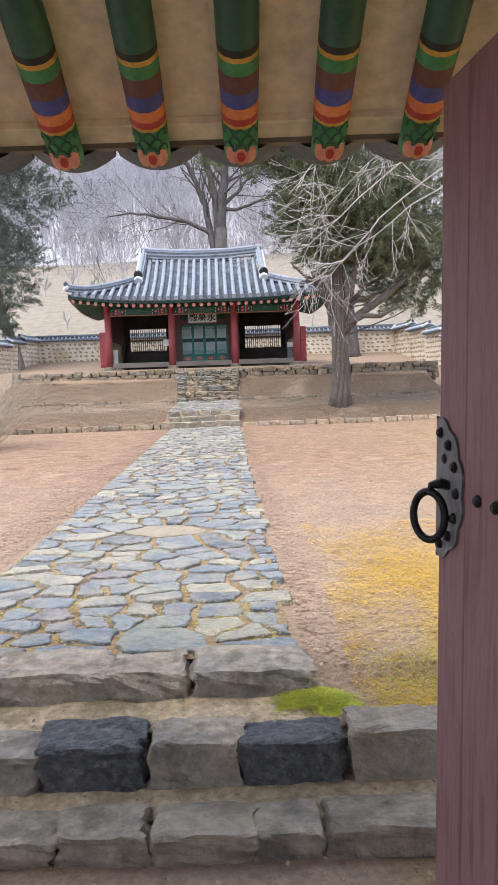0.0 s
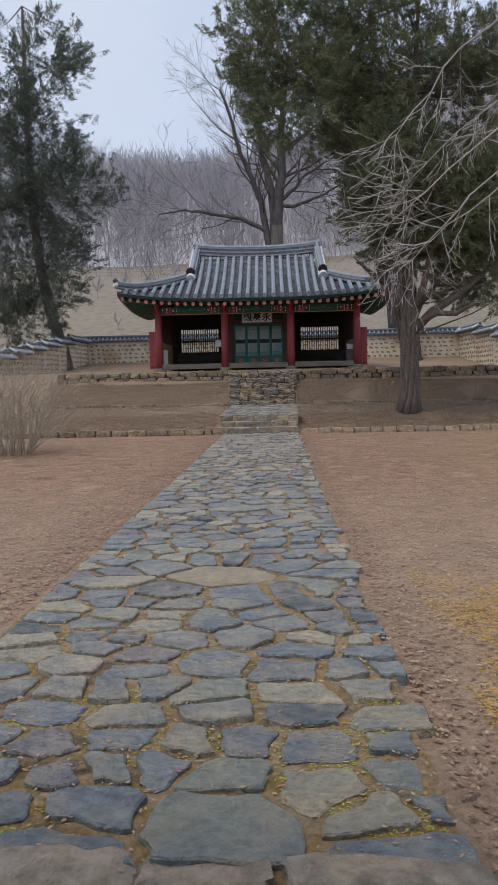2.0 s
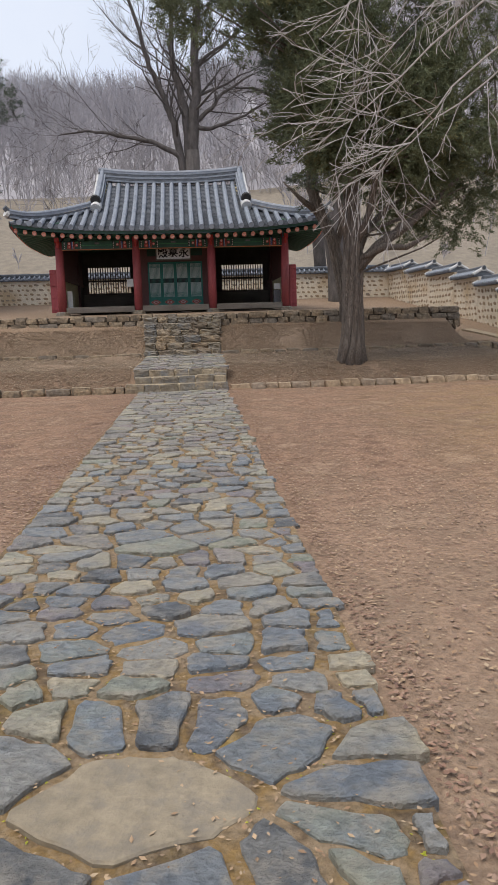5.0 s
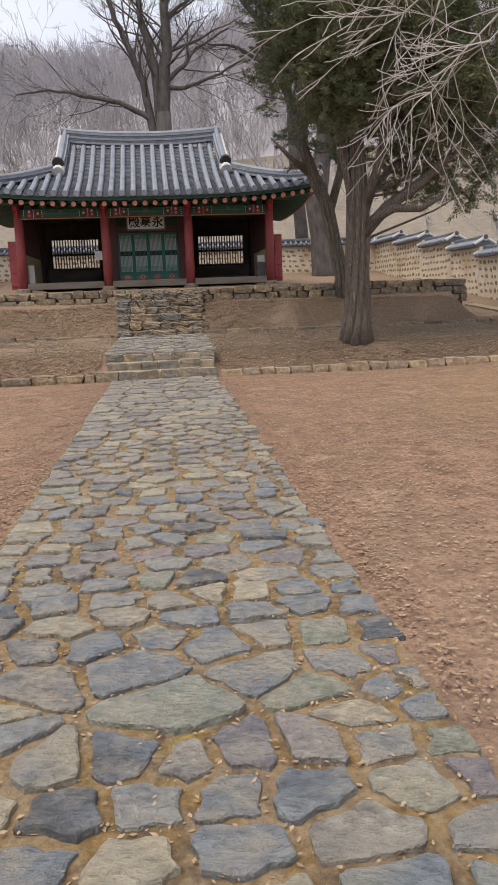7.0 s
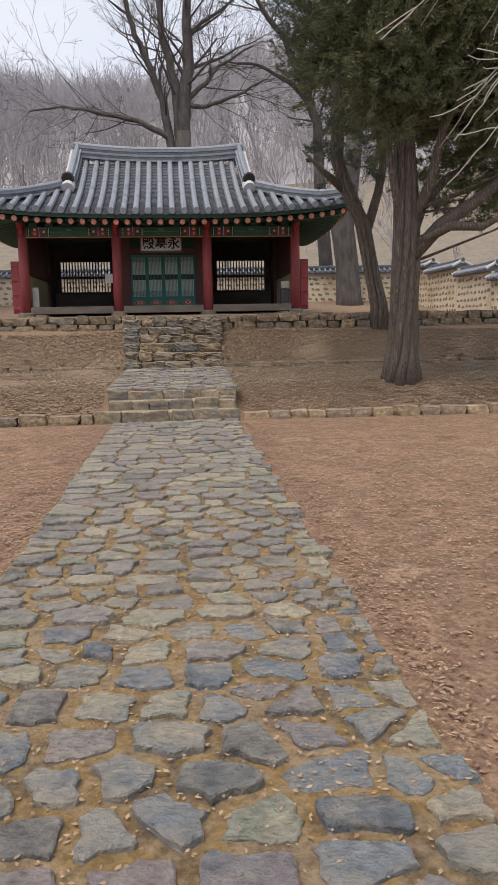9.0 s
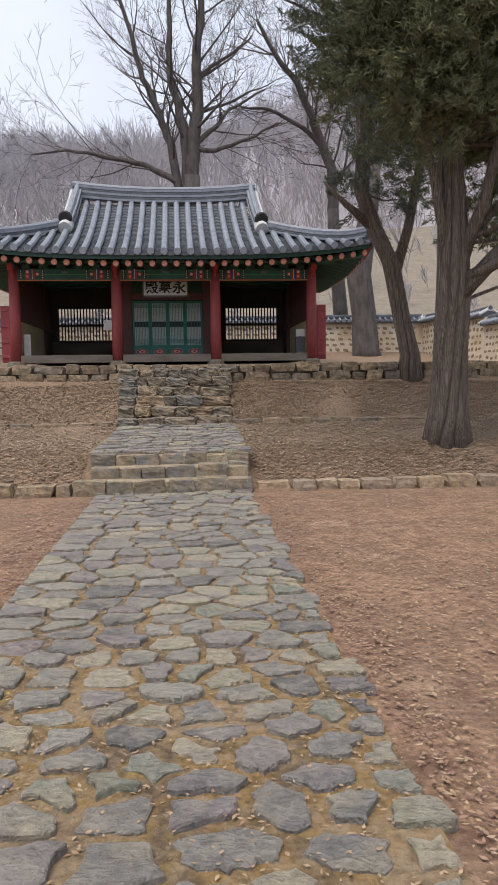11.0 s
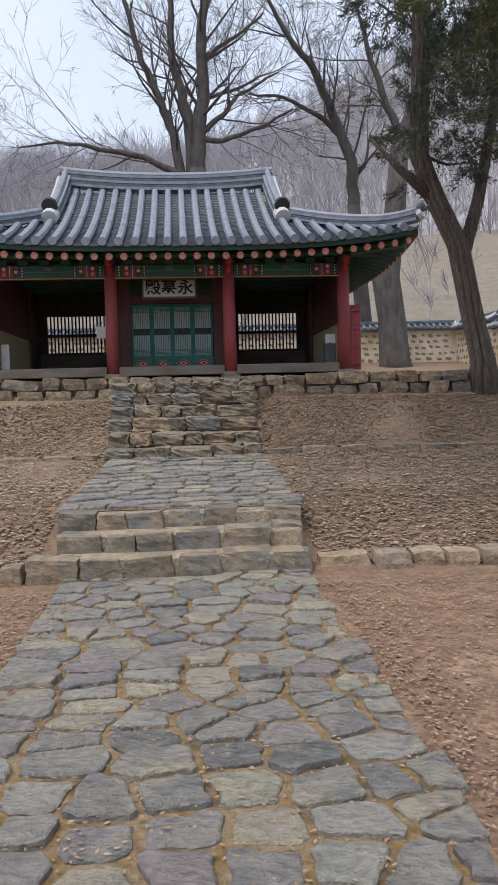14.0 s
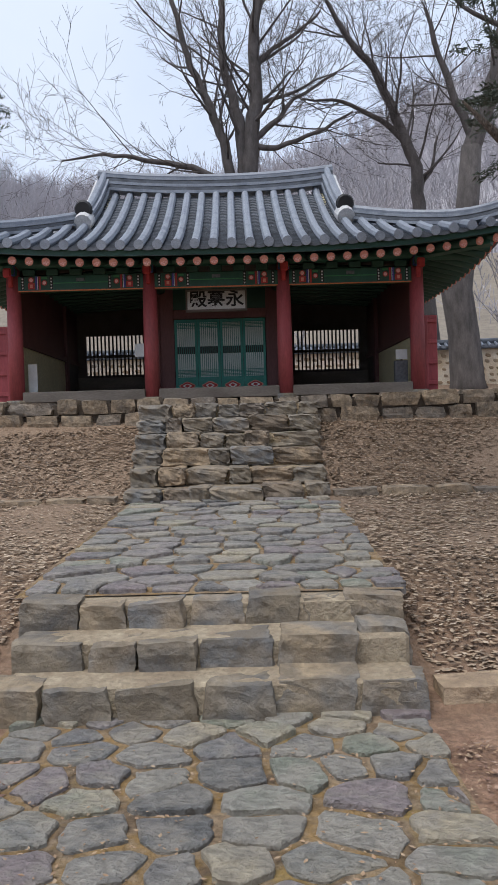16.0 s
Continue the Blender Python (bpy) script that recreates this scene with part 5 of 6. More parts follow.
    for i in range(-8, 9):
        x = 0.008 + i * 0.343 - 0.17
        row0, row1 = [], []
        for j in range(9):
            q = -1 + 2 * j / 8
            zz = 2.485 - 0.065 * (1 - q * q)
            row0.append((x + 0.17 + q * 0.165, 3.02, zz - 0.03))
            row1.append((x + 0.17 + q * 0.165, 3.16, zz - 0.05))
        top0 = [(a, b, c + 0.05) for a, b, c in row0]
        k = len(s.v)
        s.v += row0 + row1 + [(a, b, 2.535) for a, b, c in row1]
        for j in range(8):
            s.f.append((k + j, k + j + 1, k + 10 + j, k + 9 + j))
            s.f.append((k + 9 + j, k + 10 + j, k + 19 + j, k + 18 + j))
    soup_part("eave_tiles", s, M_TILEDARK, gate, "dark pan tiles at the eave")
    # roof above, and the far slope
    s = Soup()
    prof = [(3.18, 2.56), (1.6, 3.38), (0.0, 4.35), (-0.2, 4.4), (-3.4, 2.45), (-3.3, 2.35), (-0.2, 4.25), (3.05, 2.50)]
    for x in (-3.2, 3.2):
        for y, z in prof:
            s.v.append((x, y, z))
    m = len(prof)
    s.f = [(i, (i + 1) % m, m + (i + 1) % m, m + i) for i in range(m)] + [tuple(range(m)), tuple(reversed(range(m, 2 * m)))]
    soup_part("gate_roof", s, M_TILEDARK, gate, "dark tiled roof")
    # frame of the opening
    for x0, x1 in ((-1.75, -1.45), (0.82, 1.12)):
        part("gate_post", box(x0, x1, 1.02, 1.30, -0.4, 2.9, 0.015), M_MAROON, gate, "maroon gate post")
    part("gate_lintel", box(-1.75, 1.12, 1.04, 1.26, 2.62, 2.92, 0.015), M_MAROON, gate)
    for x0, x1 in ((-3.0, -1.75), (1.12, 3.0)):
        part("gate_side_wall", box(x0, x1, 1.05, 1.27, -0.45, 3.2), M_PLASTER, gate, "plastered side wall")
    part("gate_floor", box(-2.2, 1.6, -2.2, 0.75, -0.5, -0.1, 0.03), M_BED, gate, "earth floor of the gate")
    return gate


def build_gate_leaf():
    ang = 97.5
    leaf = thing("gate_door_leaf", "open faded maroon plank door with iron plate and pull ring", "door", pose(0.70, 1.32, 1.1) @ Matrix.Rotation(radians(1.2), 4, "Y") @ pose(0, 0, -1.1, 0, 0, ang))
    w, z0, z1 = 0.85, -0.3, 2.30
    xs = [0.0, 0.22, 0.45, 0.665, w]
    r = random.Random(4)
    for a, b in zip(xs, xs[1:]):
        part("plank", box(a + 0.002, b - 0.002, -0.028, 0.028 + r.uniform(0, 0.004), z0, z1, 0.004), M_DOORRED, leaf)
    for z in (0.25, 1.14, 2.0):
        part("ledge", box(0.02, w - 0.05, -0.07, -0.029, z, z + 0.11, 0.01), M_DOORRED, leaf)
    f = 0.031
    s = Soup()
    n = 40
    out = []
    for k in range(n):
        t = k / (n - 1)
        a = -math.pi / 2 + math.pi * t
        rad = 0.165 + 0.012 * abs(math.sin(t * math.pi * 6))
        out.append((w - math.cos(a) * rad * 1.05, 1.15 + math.sin(a) * rad * 1.2))
    out = [(w, 1.15 - 0.21)] + out + [(w, 1.15 + 0.21)]
    m = len(out)
    s.add([(x, f + 0.006, z) for x, z in out] + [(x, f - 0.002, z) for x, z in out], [tuple(range(m))] + [(k, (k + 1) % m, m + (k + 1) % m, m + k) for k in range(m)])
    plate = soup_part("lock_plate", s, M_PLATE, leaf, "scalloped grey iron plate")
    stud = Soup()
    for i, (rr, hh) in enumerate(((1.0, 0.0), (0.85, 0.006), (0.5, 0.011))):
        stud.v += [(math.cos(2 * math.pi * j / 8) * 0.013 * rr, hh, math.sin(2 * math.pi * j / 8) * 0.013 * rr) for j in range(8)]
    for i in range(2):
        for j in range(8):
            stud.f.append((i * 8 + j, i * 8 + (j + 1) % 8, i * 8 + 8 + (j + 1) % 8, i * 8 + 8 + j))
    stud.f.append(tuple(range(16, 24)))
    sm = stud.mesh("stud")
    sm.materials.append(M_IRON)
    for k in range(7):
        a = -math.pi / 2 + math.pi * (k + 0.5) / 7
        ob = mesh_object("stud", sm, None, plate)
        ob.matrix_basis = pose(w - math.cos(a) * 0.145, f + 0.006, 1.15 + math.sin(a) * 0.168) @ Matrix.Diagonal((1.3, 1.2, 1.3, 1))
    for x, z in ((w - 0.27, 1.15), (w - 0.37, 1.15), (w - 0.06, 1.24), (w - 0.06, 1.06)):
        ob = mesh_object("stud", sm, None, leaf)
        ob.matrix_basis = pose(x, f, z) @ Matrix.Diagonal((1.4, 1.2, 1.4, 1))
    # staple and ring
    s = Soup()
    s.tube([Vector((w - 0.09, f, 1.165)), Vector((w - 0.085, f + 0.03, 1.172)), Vector((w - 0.075, f + 0.05, 1.165)), Vector((w - 0.07, f + 0.055, 1.14))], [0.014, 0.016, 0.013, 0.009], 8)
    soup_part("staple", s, M_IRON, leaf, "black iron staple")
    s = Soup()
    c = Vector((w - 0.075, f + 0.058, 1.078))
    pts = [c + Vector((math.cos(2 * math.pi * k / 24) * 0.050 * 0.85, math.cos(2 * math.pi * k / 24) * 0.03, math.sin(2 * math.pi * k / 24) * 0.070)) for k in range(25)]
    s.tube(pts, [0.0115] * 25, 8, cap=False)
    soup_part("pull_ring", s, M_IRON, leaf, "black iron pull ring", True)
    return leaf


gate = build_gate()
gate_leaf = build_gate_leaf()


# ---------- trees ----------
def grow(soups, r, p, d, length, radius, level, max_level, spec, tips):
    """One limb and its offshoots; soups[0] takes thick wood, soups[1] twigs."""
    steps = spec["steps"][min(level, len(spec["steps"]) - 1)]
    pts, rad = [p.copy()], [radius]
    dirs = []
    for i in range(steps):
        wob = spec["wobble"] * (1 + 0.4 * level)
        d = (d + Vector((r.uniform(-1, 1), r.uniform(-1, 1), r.uniform(-1, 1))) * wob + Vector((0, 0, spec["up"][min(level, len(spec["up"]) - 1)]))).normalized()
        p = p + d * length / steps
        pts.append(p.copy())
        dirs.append(d.copy())
        rad.append(max(spec["thin"], radius * (1 - (1 - spec["taper"]) * (i + 1) / steps)))
    thick = radius > spec["twig"]
    soups[0 if thick else 1].tube(pts, rad, 8 if radius > 0.12 else (5 if thick else 3), cap=False)
    if level >= max_level:
        tips.append((p.copy(), d.copy()))
        return
    kids = r.randint(*spec["kids"][min(level, len(spec["kids"]) - 1)])
    for k in range(kids):
        t = r.uniform(spec["from"], 1.0) if k else 1.0
        i = min(steps - 1, int(t * steps))
        base = pts[i].lerp(pts[i + 1], t * steps - i) if i < steps else pts[-1]
        side = dirs[i].orthogonal().normalized()
        side.rotate(Matrix.Rotation(r.uniform(0, 2 * math.pi), 3, dirs[i]))
        ang = radians(r.uniform(*spec["angle"])) * (0.5 if k == 0 else 1)
        nd = (dirs[i] * math.cos(ang) + side * math.sin(ang)).normalized()
        nl = length * r.uniform(*spec["shrink"])
        nr = max(spec["thin"], rad[i + 1] * (r.uniform(0.75, 0.9) if k == 0 else r.uniform(0.4, 0.68)))
        grow(soups, r, base, nd, nl, nr, level + 1, max_level, spec, tips)


BARE = dict(steps=(7, 6, 5, 4, 3, 3), wobble=0.10, up=(0.03, 0.05, 0.03, 0.02, 0.0), thin=0.0055, taper=0.5, twig=0.03, kids=((3, 5), (3, 4), (3, 4), (3, 4), (3, 4)), angle=(22, 52), shrink=(0.42, 0.68), **{"from": 0.3})


def bare_tree(name, label, limbs, seed, levels, material, twig_material, spec=BARE, base_pts=None, base_rad=None, bones=(), reach=(1.3, 3.0)):
    """limbs: start, direction, length, radius of each main stem; bones: stems of given course."""
    r = random.Random(seed)
    ob = thing(name, label, "tree", Matrix.Translation(limbs[0][0]))
    soups = [Soup(), Soup()]
    o = Vector(limbs[0][0])
    if base_pts:
        soups[0].tube([Vector(q) - o for q in base_pts], base_rad, 10)
    for pts, r0, r1 in bones:
        q = [Vector(p) - o for p in pts]
        fine = [q[0]]
        for a, b in zip(q, q[1:]):
            for t in (0.25, 0.5, 0.75, 1.0):
                fine.append(a.lerp(b, t) + Vector((r.uniform(-1, 1), r.uniform(-1, 1), r.uniform(-1, 1))) * (0.05 if t < 1 else 0))
        n = len(fine) - 1
        rad = [r0 + (r1 - r0) * i / n for i in range(n + 1)]
        soups[0].tube(fine, rad, 8, cap=False)
        for i in range(3, n + 1):
            d = (fine[i] - fine[i - 1]).normalized()
            for _ in range(r.choice((0, 1, 1, 2)) if i < n else 4):
                side = d.orthogonal().normalized()
                side.rotate(Matrix.Rotation(r.uniform(0, 2 * math.pi), 3, d))
                ang = radians(r.uniform(25, 65))
                grow(soups, r, fine[i], d * math.cos(ang) + side * math.sin(ang), r.uniform(*reach), max(0.008, rad[i] * r.uniform(0.2, 0.38)), 1, levels - 1, spec, [])
    for a, d, ln, rad in limbs[1 if bones else 0:]:
        grow(soups, r, Vector(a) - o, Vector(d).normalized(), ln, rad, 0, levels, spec, [])
    soup_part("trunk", soups[0], material, ob, smooth=True)
    if soups[1].v:
        tagged(soup_part("twig_mass", soups[1], twig_material, ob), kind="stuff")
    return ob


def sprays(soup, r, c, size, count, lead):
    """A plume of scale foliage: short blades packed along a tapering shoot."""
    v, f = soup.v, soup.f
    lead = (lead + Vector((r.gauss(0, 0.5), r.gauss(0, 0.5), r.gauss(0.15, 0.4)))).normalized()
    for _ in range(count):
        t = r.random()
        w = size * (0.42 - 0.3 * t)
        p = c + lead * (t * 1.7 * size) + Vector((r.gauss(0, 1), r.gauss(0, 1), r.gauss(0, 1))) * w * 0.6
        d = (lead + Vector((r.gauss(0, 0.65), r.gauss(0, 0.65), r.gauss(0, 0.6)))).normalized()
        ln = size * r.uniform(0.22, 0.46)
        side = d.cross(Vector((r.gauss(0, 1), r.gauss(0, 1), r.gauss(0, 1)))).normalized() * ln * r.uniform(0.09, 0.14)
        k = len(v)
        v.append(tuple(p + side))
        v.append(tuple(p + d * ln))
        v.append(tuple(p - side))
        f.append((k, k + 1, k + 2))


def conifer(name, label, trunk_pts, trunk_rad, clumps, seed, material, density=84, size=0.27, extra=(), fill=1.4):
    """clumps: centre, radii, number of boughs filling that part of the crown."""
    r = random.Random(seed)
    o = Vector(trunk_pts[0])
    ob = thing(name, label, "tree", Matrix.Translation(o))
    wood = Soup()
    P = [Vector(q) - o for q in trunk_pts]
    # fluted trunk: several strands grown together
    for k in range(9):
        a = 2 * math.pi * k / 9 + seed
        pts = []
        for i, q in enumerate(P):
            off = trunk_rad[i] * r.uniform(0.72, 0.86)
            pts.append(q + Vector((math.cos(a + 0.25 * i), math.sin(a + 0.25 * i), 0)) * off)
        wood.tube(pts, [t * r.uniform(0.30, 0.40) for t in trunk_rad], 6)
    for pts, rad in extra:
        wood.tube([Vector(q) - o for q in pts], rad, 8)
    leaf = Soup()
    for c, (rx, ry, rz), n in clumps:
        c = Vector(c) - o
        for _ in range(int(n * fill)):
            while True:
                q = Vector((r.uniform(-1, 1), r.uniform(-1, 1), r.uniform(-1, 1)))
                if 0.25 < q.length < 1:
                    break
            q = q * (0.65 + 0.35 * q.length)
            e = c + Vector((q.x * rx, q.y * ry, q.z * rz))
            if noise.noise(e * 0.85 + Vector((seed, 0, 0))) < -0.10:
                continue
            # bough from the trunk to the tuft
            zt = e.z - 0.35 * math.hypot(e.x, e.y)
            j = min(range(len(P)), key=lambda i: abs(P[i].z - zt))
            s0 = P[j]
            m1 = s0.lerp(e, 0.55) + Vector((r.uniform(-0.2, 0.2), r.uniform(-0.2, 0.2), r.uniform(-0.3, 0.1)))
            if r.random() < 0.06:
                wood.tube([s0, m1, e], [0.04, 0.025, 0.01], 4, cap=False)
            for _ in range(5):
                f = e + Vector((r.gauss(0, 0.25), r.gauss(0, 0.25), r.gauss(0, 0.2)))
                sprays(leaf, r, f, size, density, ((f - c).normalized() * 0.7 + Vector((0, 0, 0.25))))
    soup_part("trunk", wood, M_BARK, ob, smooth=True)
    soup_part("crown", leaf, material, ob)
    return ob


def build_trees():
    conifer("juniper_tree", "old juniper with a fluted grey-brown trunk and spreading dark crown",
            [(3.0, 23.72, 0.36), (3.02, 23.72, 0.9), (3.03, 23.65, 1.6), (3.0, 23.5, 2.6), (2.98, 23.45, 3.5), (2.95, 23.5, 5.0), (3.0, 23.5, 7.0), (3.2, 23.6, 9.5), (3.3, 23.6, 12)],
            [0.38, 0.275, 0.235, 0.225, 0.21, 0.16, 0.13, 0.09, 0.04],
            [((2.1, 23.2, 6.4), (1.2, 1.6, 1.1), 75), ((2.9, 23.5, 7.6), (2.4, 2.2, 1.5), 140), ((5.2, 23.8, 6.6), (2.4, 2.4, 1.9), 150), ((6.0, 24.4, 4.9), (1.7, 1.8, 1.4), 85),
             ((3.6, 23.6, 10.2), (2.5, 2.4, 2.0), 120), ((0.5, 23.1, 9.3), (2.2, 1.9, 1.6), 130), ((-0.6, 23.0, 10.8), (1.8, 1.7, 1.5), 90), ((1.6, 23.2, 12.3), (2.8, 2.2, 1.8), 130), ((2.2, 23.3, 15), (2.2, 2, 2), 80), ((3.4, 22.6, 5.6), (1.3, 1.2, 0.8), 35), ((6.3, 24.0, 8.6), (2.0, 2.0, 1.8), 80), ((4.7, 24.6, 5.2), (2.0, 1.6, 1.4), 90), ((3.1, 23.4, 5.7), (1.5, 1.2, 1.0), 60), ((2.4, 23.3, 6.3), (1.2, 1.3, 1.2), 65), ((3.1, 23.0, 6.5), (1.7, 1.3, 1.4), 90), ((4.6, 23.2, 6.0), (1.6, 1.3, 1.4), 70), ((5.2, 23.8, 10.6), (2.4, 2.2, 1.8), 90)], 3, M_JUNIPER,
            extra=[([(3.1, 23.4, 2.75), (3.6, 23.3, 3.3), (4.3, 23.3, 3.75), (5.0, 23.5, 4.3), (5.8, 23.8, 5.0)], [0.13, 0.125, 0.11, 0.08, 0.04]),
                   ([(3.05, 23.5, 2.9), (3.4, 23.8, 3.7), (4.0, 24.2, 4.3), (5.0, 24.6, 4.8)], [0.10, 0.09, 0.07, 0.03]),
                   ([(3.0, 23.4, 3.2), (3.35, 23.2, 4.0), (3.5, 23.0, 4.9), (4.1, 22.8, 5.9)], [0.11, 0.095, 0.07, 0.03]),
                   ([(2.95, 23.4, 3.1), (2.72, 23.3, 4.0), (2.5, 23.2, 5.0), (2.1, 23.1, 6.2)], [0.09, 0.075, 0.055, 0.03]),
                   ([(3.1, 23.4, 2.95), (3.7, 23.1, 3.25), (4.2, 22.9, 3.2), (4.7, 22.8, 3.45)], [0.10, 0.09, 0.07, 0.03])])
    conifer("slender_juniper_tree", "slender leaning juniper with a small dark crown",
            [(3.8, 28.6, 1.2), (3.78, 28.6, 2.0), (3.55, 28.6, 3.0), (3.35, 28.6, 4.0), (2.95, 28.6, 4.8), (2.7, 28.7, 5.6), (2.8, 28.8, 7.5), (2.8, 28.9, 9), (2.8, 29, 11), (2.8, 29, 13)],
            [0.27, 0.20, 0.17, 0.165, 0.165, 0.15, 0.14, 0.11, 0.07, 0.03],
            [((3.3, 28.6, 6.2), (0.95, 1.2, 1.4), 50), ((2.5, 28.7, 8.8), (1.2, 1.3, 1.1), 34), ((3.4, 28.8, 9.2), (2.0, 2.0, 2.0), 110), ((2.8, 28.9, 12), (1.8, 1.8, 1.8), 80), ((-0.2, 28.7, 11.0), (2.0, 1.6, 1.1), 22), ((0.8, 28.7, 12.8), (2.0, 1.6, 1.6), 80)], 8, M_CEDAR, fill=1.0,
            extra=[([(2.9, 28.6, 4.85), (2.3, 28.5, 5.3), (1.8, 28.4, 5.75)], [0.13, 0.07, 0.015]), ([(3.4, 28.6, 3.7), (3.75, 28.7, 4.8), (4.1, 28.8, 6.5), (4.0, 28.9, 9.5)], [0.13, 0.11, 0.09, 0.05])])
    conifer("leaning_conifer_tree", "tall dark conifer leaning beside the courtyard wall",
            [(-13.0, 42.5, 1.6), (-13.3, 42.5, 3.4), (-13.9, 42.5, 5.4), (-14.4, 42.5, 8.0), (-14.8, 42.5, 12), (-14.8, 42.5, 17), (-14.8, 42.5, 22)],
            [0.38, 0.30, 0.27, 0.25, 0.2, 0.14, 0.05],
            [((-15.0, 42.5, 8.2), (3.9, 2.8, 2.8), 230), ((-15.6, 42.0, 5.2), (2.6, 2.2, 1.6), 110), ((-13.2, 42.3, 12.2), (3.6, 2.8, 2.2), 220), ((-15.2, 42.5, 15.5), (3.4, 2.8, 2.6), 190), ((-13.8, 42.5, 19), (2.7, 2.4, 2.6), 140), ((-16.8, 42, 11.5), (2.4, 2.4, 3.0), 110), ((-12.9, 42.4, 9.4), (1.6, 1.6, 0.9), 36)], 15, M_CEDAR, 60, 0.42, fill=0.9)
    # bare trees behind the hall
    bare_tree("bare_tree", "large leafless tree with three tall grey stems",
              [((-1.3, 45.6, 5.6), (0, 0, 1), 1, 0.2)], 21, 5, M_GREYBARK, M_GREYBARK, BARE,
              [(-1.4, 45.6, 2.0), (-1.4, 45.6, 5.0), (-1.35, 45.6, 8.0), (-1.26, 45.6, 10.5)], [0.62, 0.50, 0.44, 0.36],
              [([(-1.26, 45.6, 10.3), (-1.17, 45.6, 12.1), (-0.93, 45.6, 13.5), (-0.96, 45.5, 15.6), (-0.72, 45.5, 17.3), (-0.5, 45.4, 20.0)], 0.34, 0.10),
               ([(-1.4, 45.6, 9.8), (-1.58, 45.6, 12.7), (-2.07, 45.7, 14.4), (-2.17, 45.8, 16.1), (-2.07, 45.9, 19.0)], 0.24, 0.08),
               ([(-1.7, 45.6, 9.0), (-2.15, 45.6, 11.9), (-2.6, 45.6, 13.1), (-3.33, 45.5, 14.6), (-3.71, 45.4, 16.3), (-4.4, 45.3, 18.2)], 0.21, 0.07),
               ([(-1.9, 45.6, 10.2), (-3.36, 45.6, 11.0), (-5.1, 45.6, 11.3), (-6.64, 45.6, 11.6), (-8.2, 45.6, 11.4)], 0.15, 0.03),
               ([(-1.18, 45.6, 11.7), (-0.2, 45.6, 11.6), (1.2, 45.6, 12.1), (2.6, 45.6, 12.8)], 0.13, 0.04),
               ([(-1.07, 45.6, 11.9), (-0.17, 45.6, 12.6), (0.44, 45.7, 13.4), (2.04, 45.8, 14.3)], 0.13, 0.04),
               ([(-0.94, 45.6, 14.6), (-0.29, 45.6, 15.2), (0.7, 45.6, 15.8), (1.5, 45.6, 16.5)], 0.11, 0.04)])
    bare_tree("bare_tree", "leafless grey tree leaning over the hall with a burl",
              [((5.4, 47.6, 8.0), (0, 0, 1), 1, 0.2)], 23, 5, M_GREYBARK, M_GREYBARK, BARE,
              [(5.9, 47.6, 2.4), (5.7, 47.6, 5.0), (5.45, 47.6, 8.0), (5.38, 47.6, 9.5)], [0.42, 0.36, 0.32, 0.28],
              [([(5.38, 47.6, 9.4), (5.33, 47.6, 11.4), (4.55, 47.6, 13.3), (3.74, 47.6, 15.3), (2.71, 47.5, 16.5), (1.9, 47.4, 17.9)], 0.28, 0.08),
               ([(4.96, 47.6, 12.4), (3.91, 47.6, 13.3), (2.44, 47.7, 14.1), (0.97, 47.8, 14.3)], 0.14, 0.04),
               ([(5.35, 47.6, 10.4), (5.9, 47.7, 11.2), (6.2, 47.8, 12.6)], 0.10, 0.04)])
    bare_tree("bare_tree", "thick old leafless tree standing before the courtyard wall",
              [((6.1, 44.6, 6.0), (0, 0, 1), 1, 0.2)], 25, 5, M_GREYBARK, M_GREYBARK, BARE,
              [(6.35, 44.6, 2.0), (6.3, 44.6, 2.7), (6.2, 44.6, 4.4), (5.98, 44.6, 6.0), (6.4, 44.6, 8.6), (6.61, 44.6, 11.0)], [0.82, 0.62, 0.55, 0.56, 0.42, 0.36],
              [([(6.61, 44.6, 10.9), (7.31, 44.6, 12.6), (8.11, 44.5, 14.5), (9.67, 44.4, 15.9)], 0.34, 0.10),
               ([(7.2, 44.6, 12.4), (7.52, 44.6, 14.1), (7.73, 44.6, 15.4), (7.93, 44.6, 18.0)], 0.22, 0.07),
               ([(6.71, 44.6, 11.2), (5.96, 44.6, 13.0), (5.4, 44.6, 14.7), (5.1, 44.6, 15.9)], 0.18, 0.06),
               ([(7.7, 44.6, 15.2), (6.57, 44.6, 15.8), (5.81, 44.6, 16.4)], 0.10, 0.04)])
    # near bare tree whose boughs reach in over the courtyard
    near = dict(BARE, kids=((3, 5), (3, 4), (2, 4), (2, 3)), wobble=0.09, up=(0.02, 0.0, -0.01, 0.0), twig=0.022, shrink=(0.5, 0.78), angle=(18, 45), thin=0.0045)
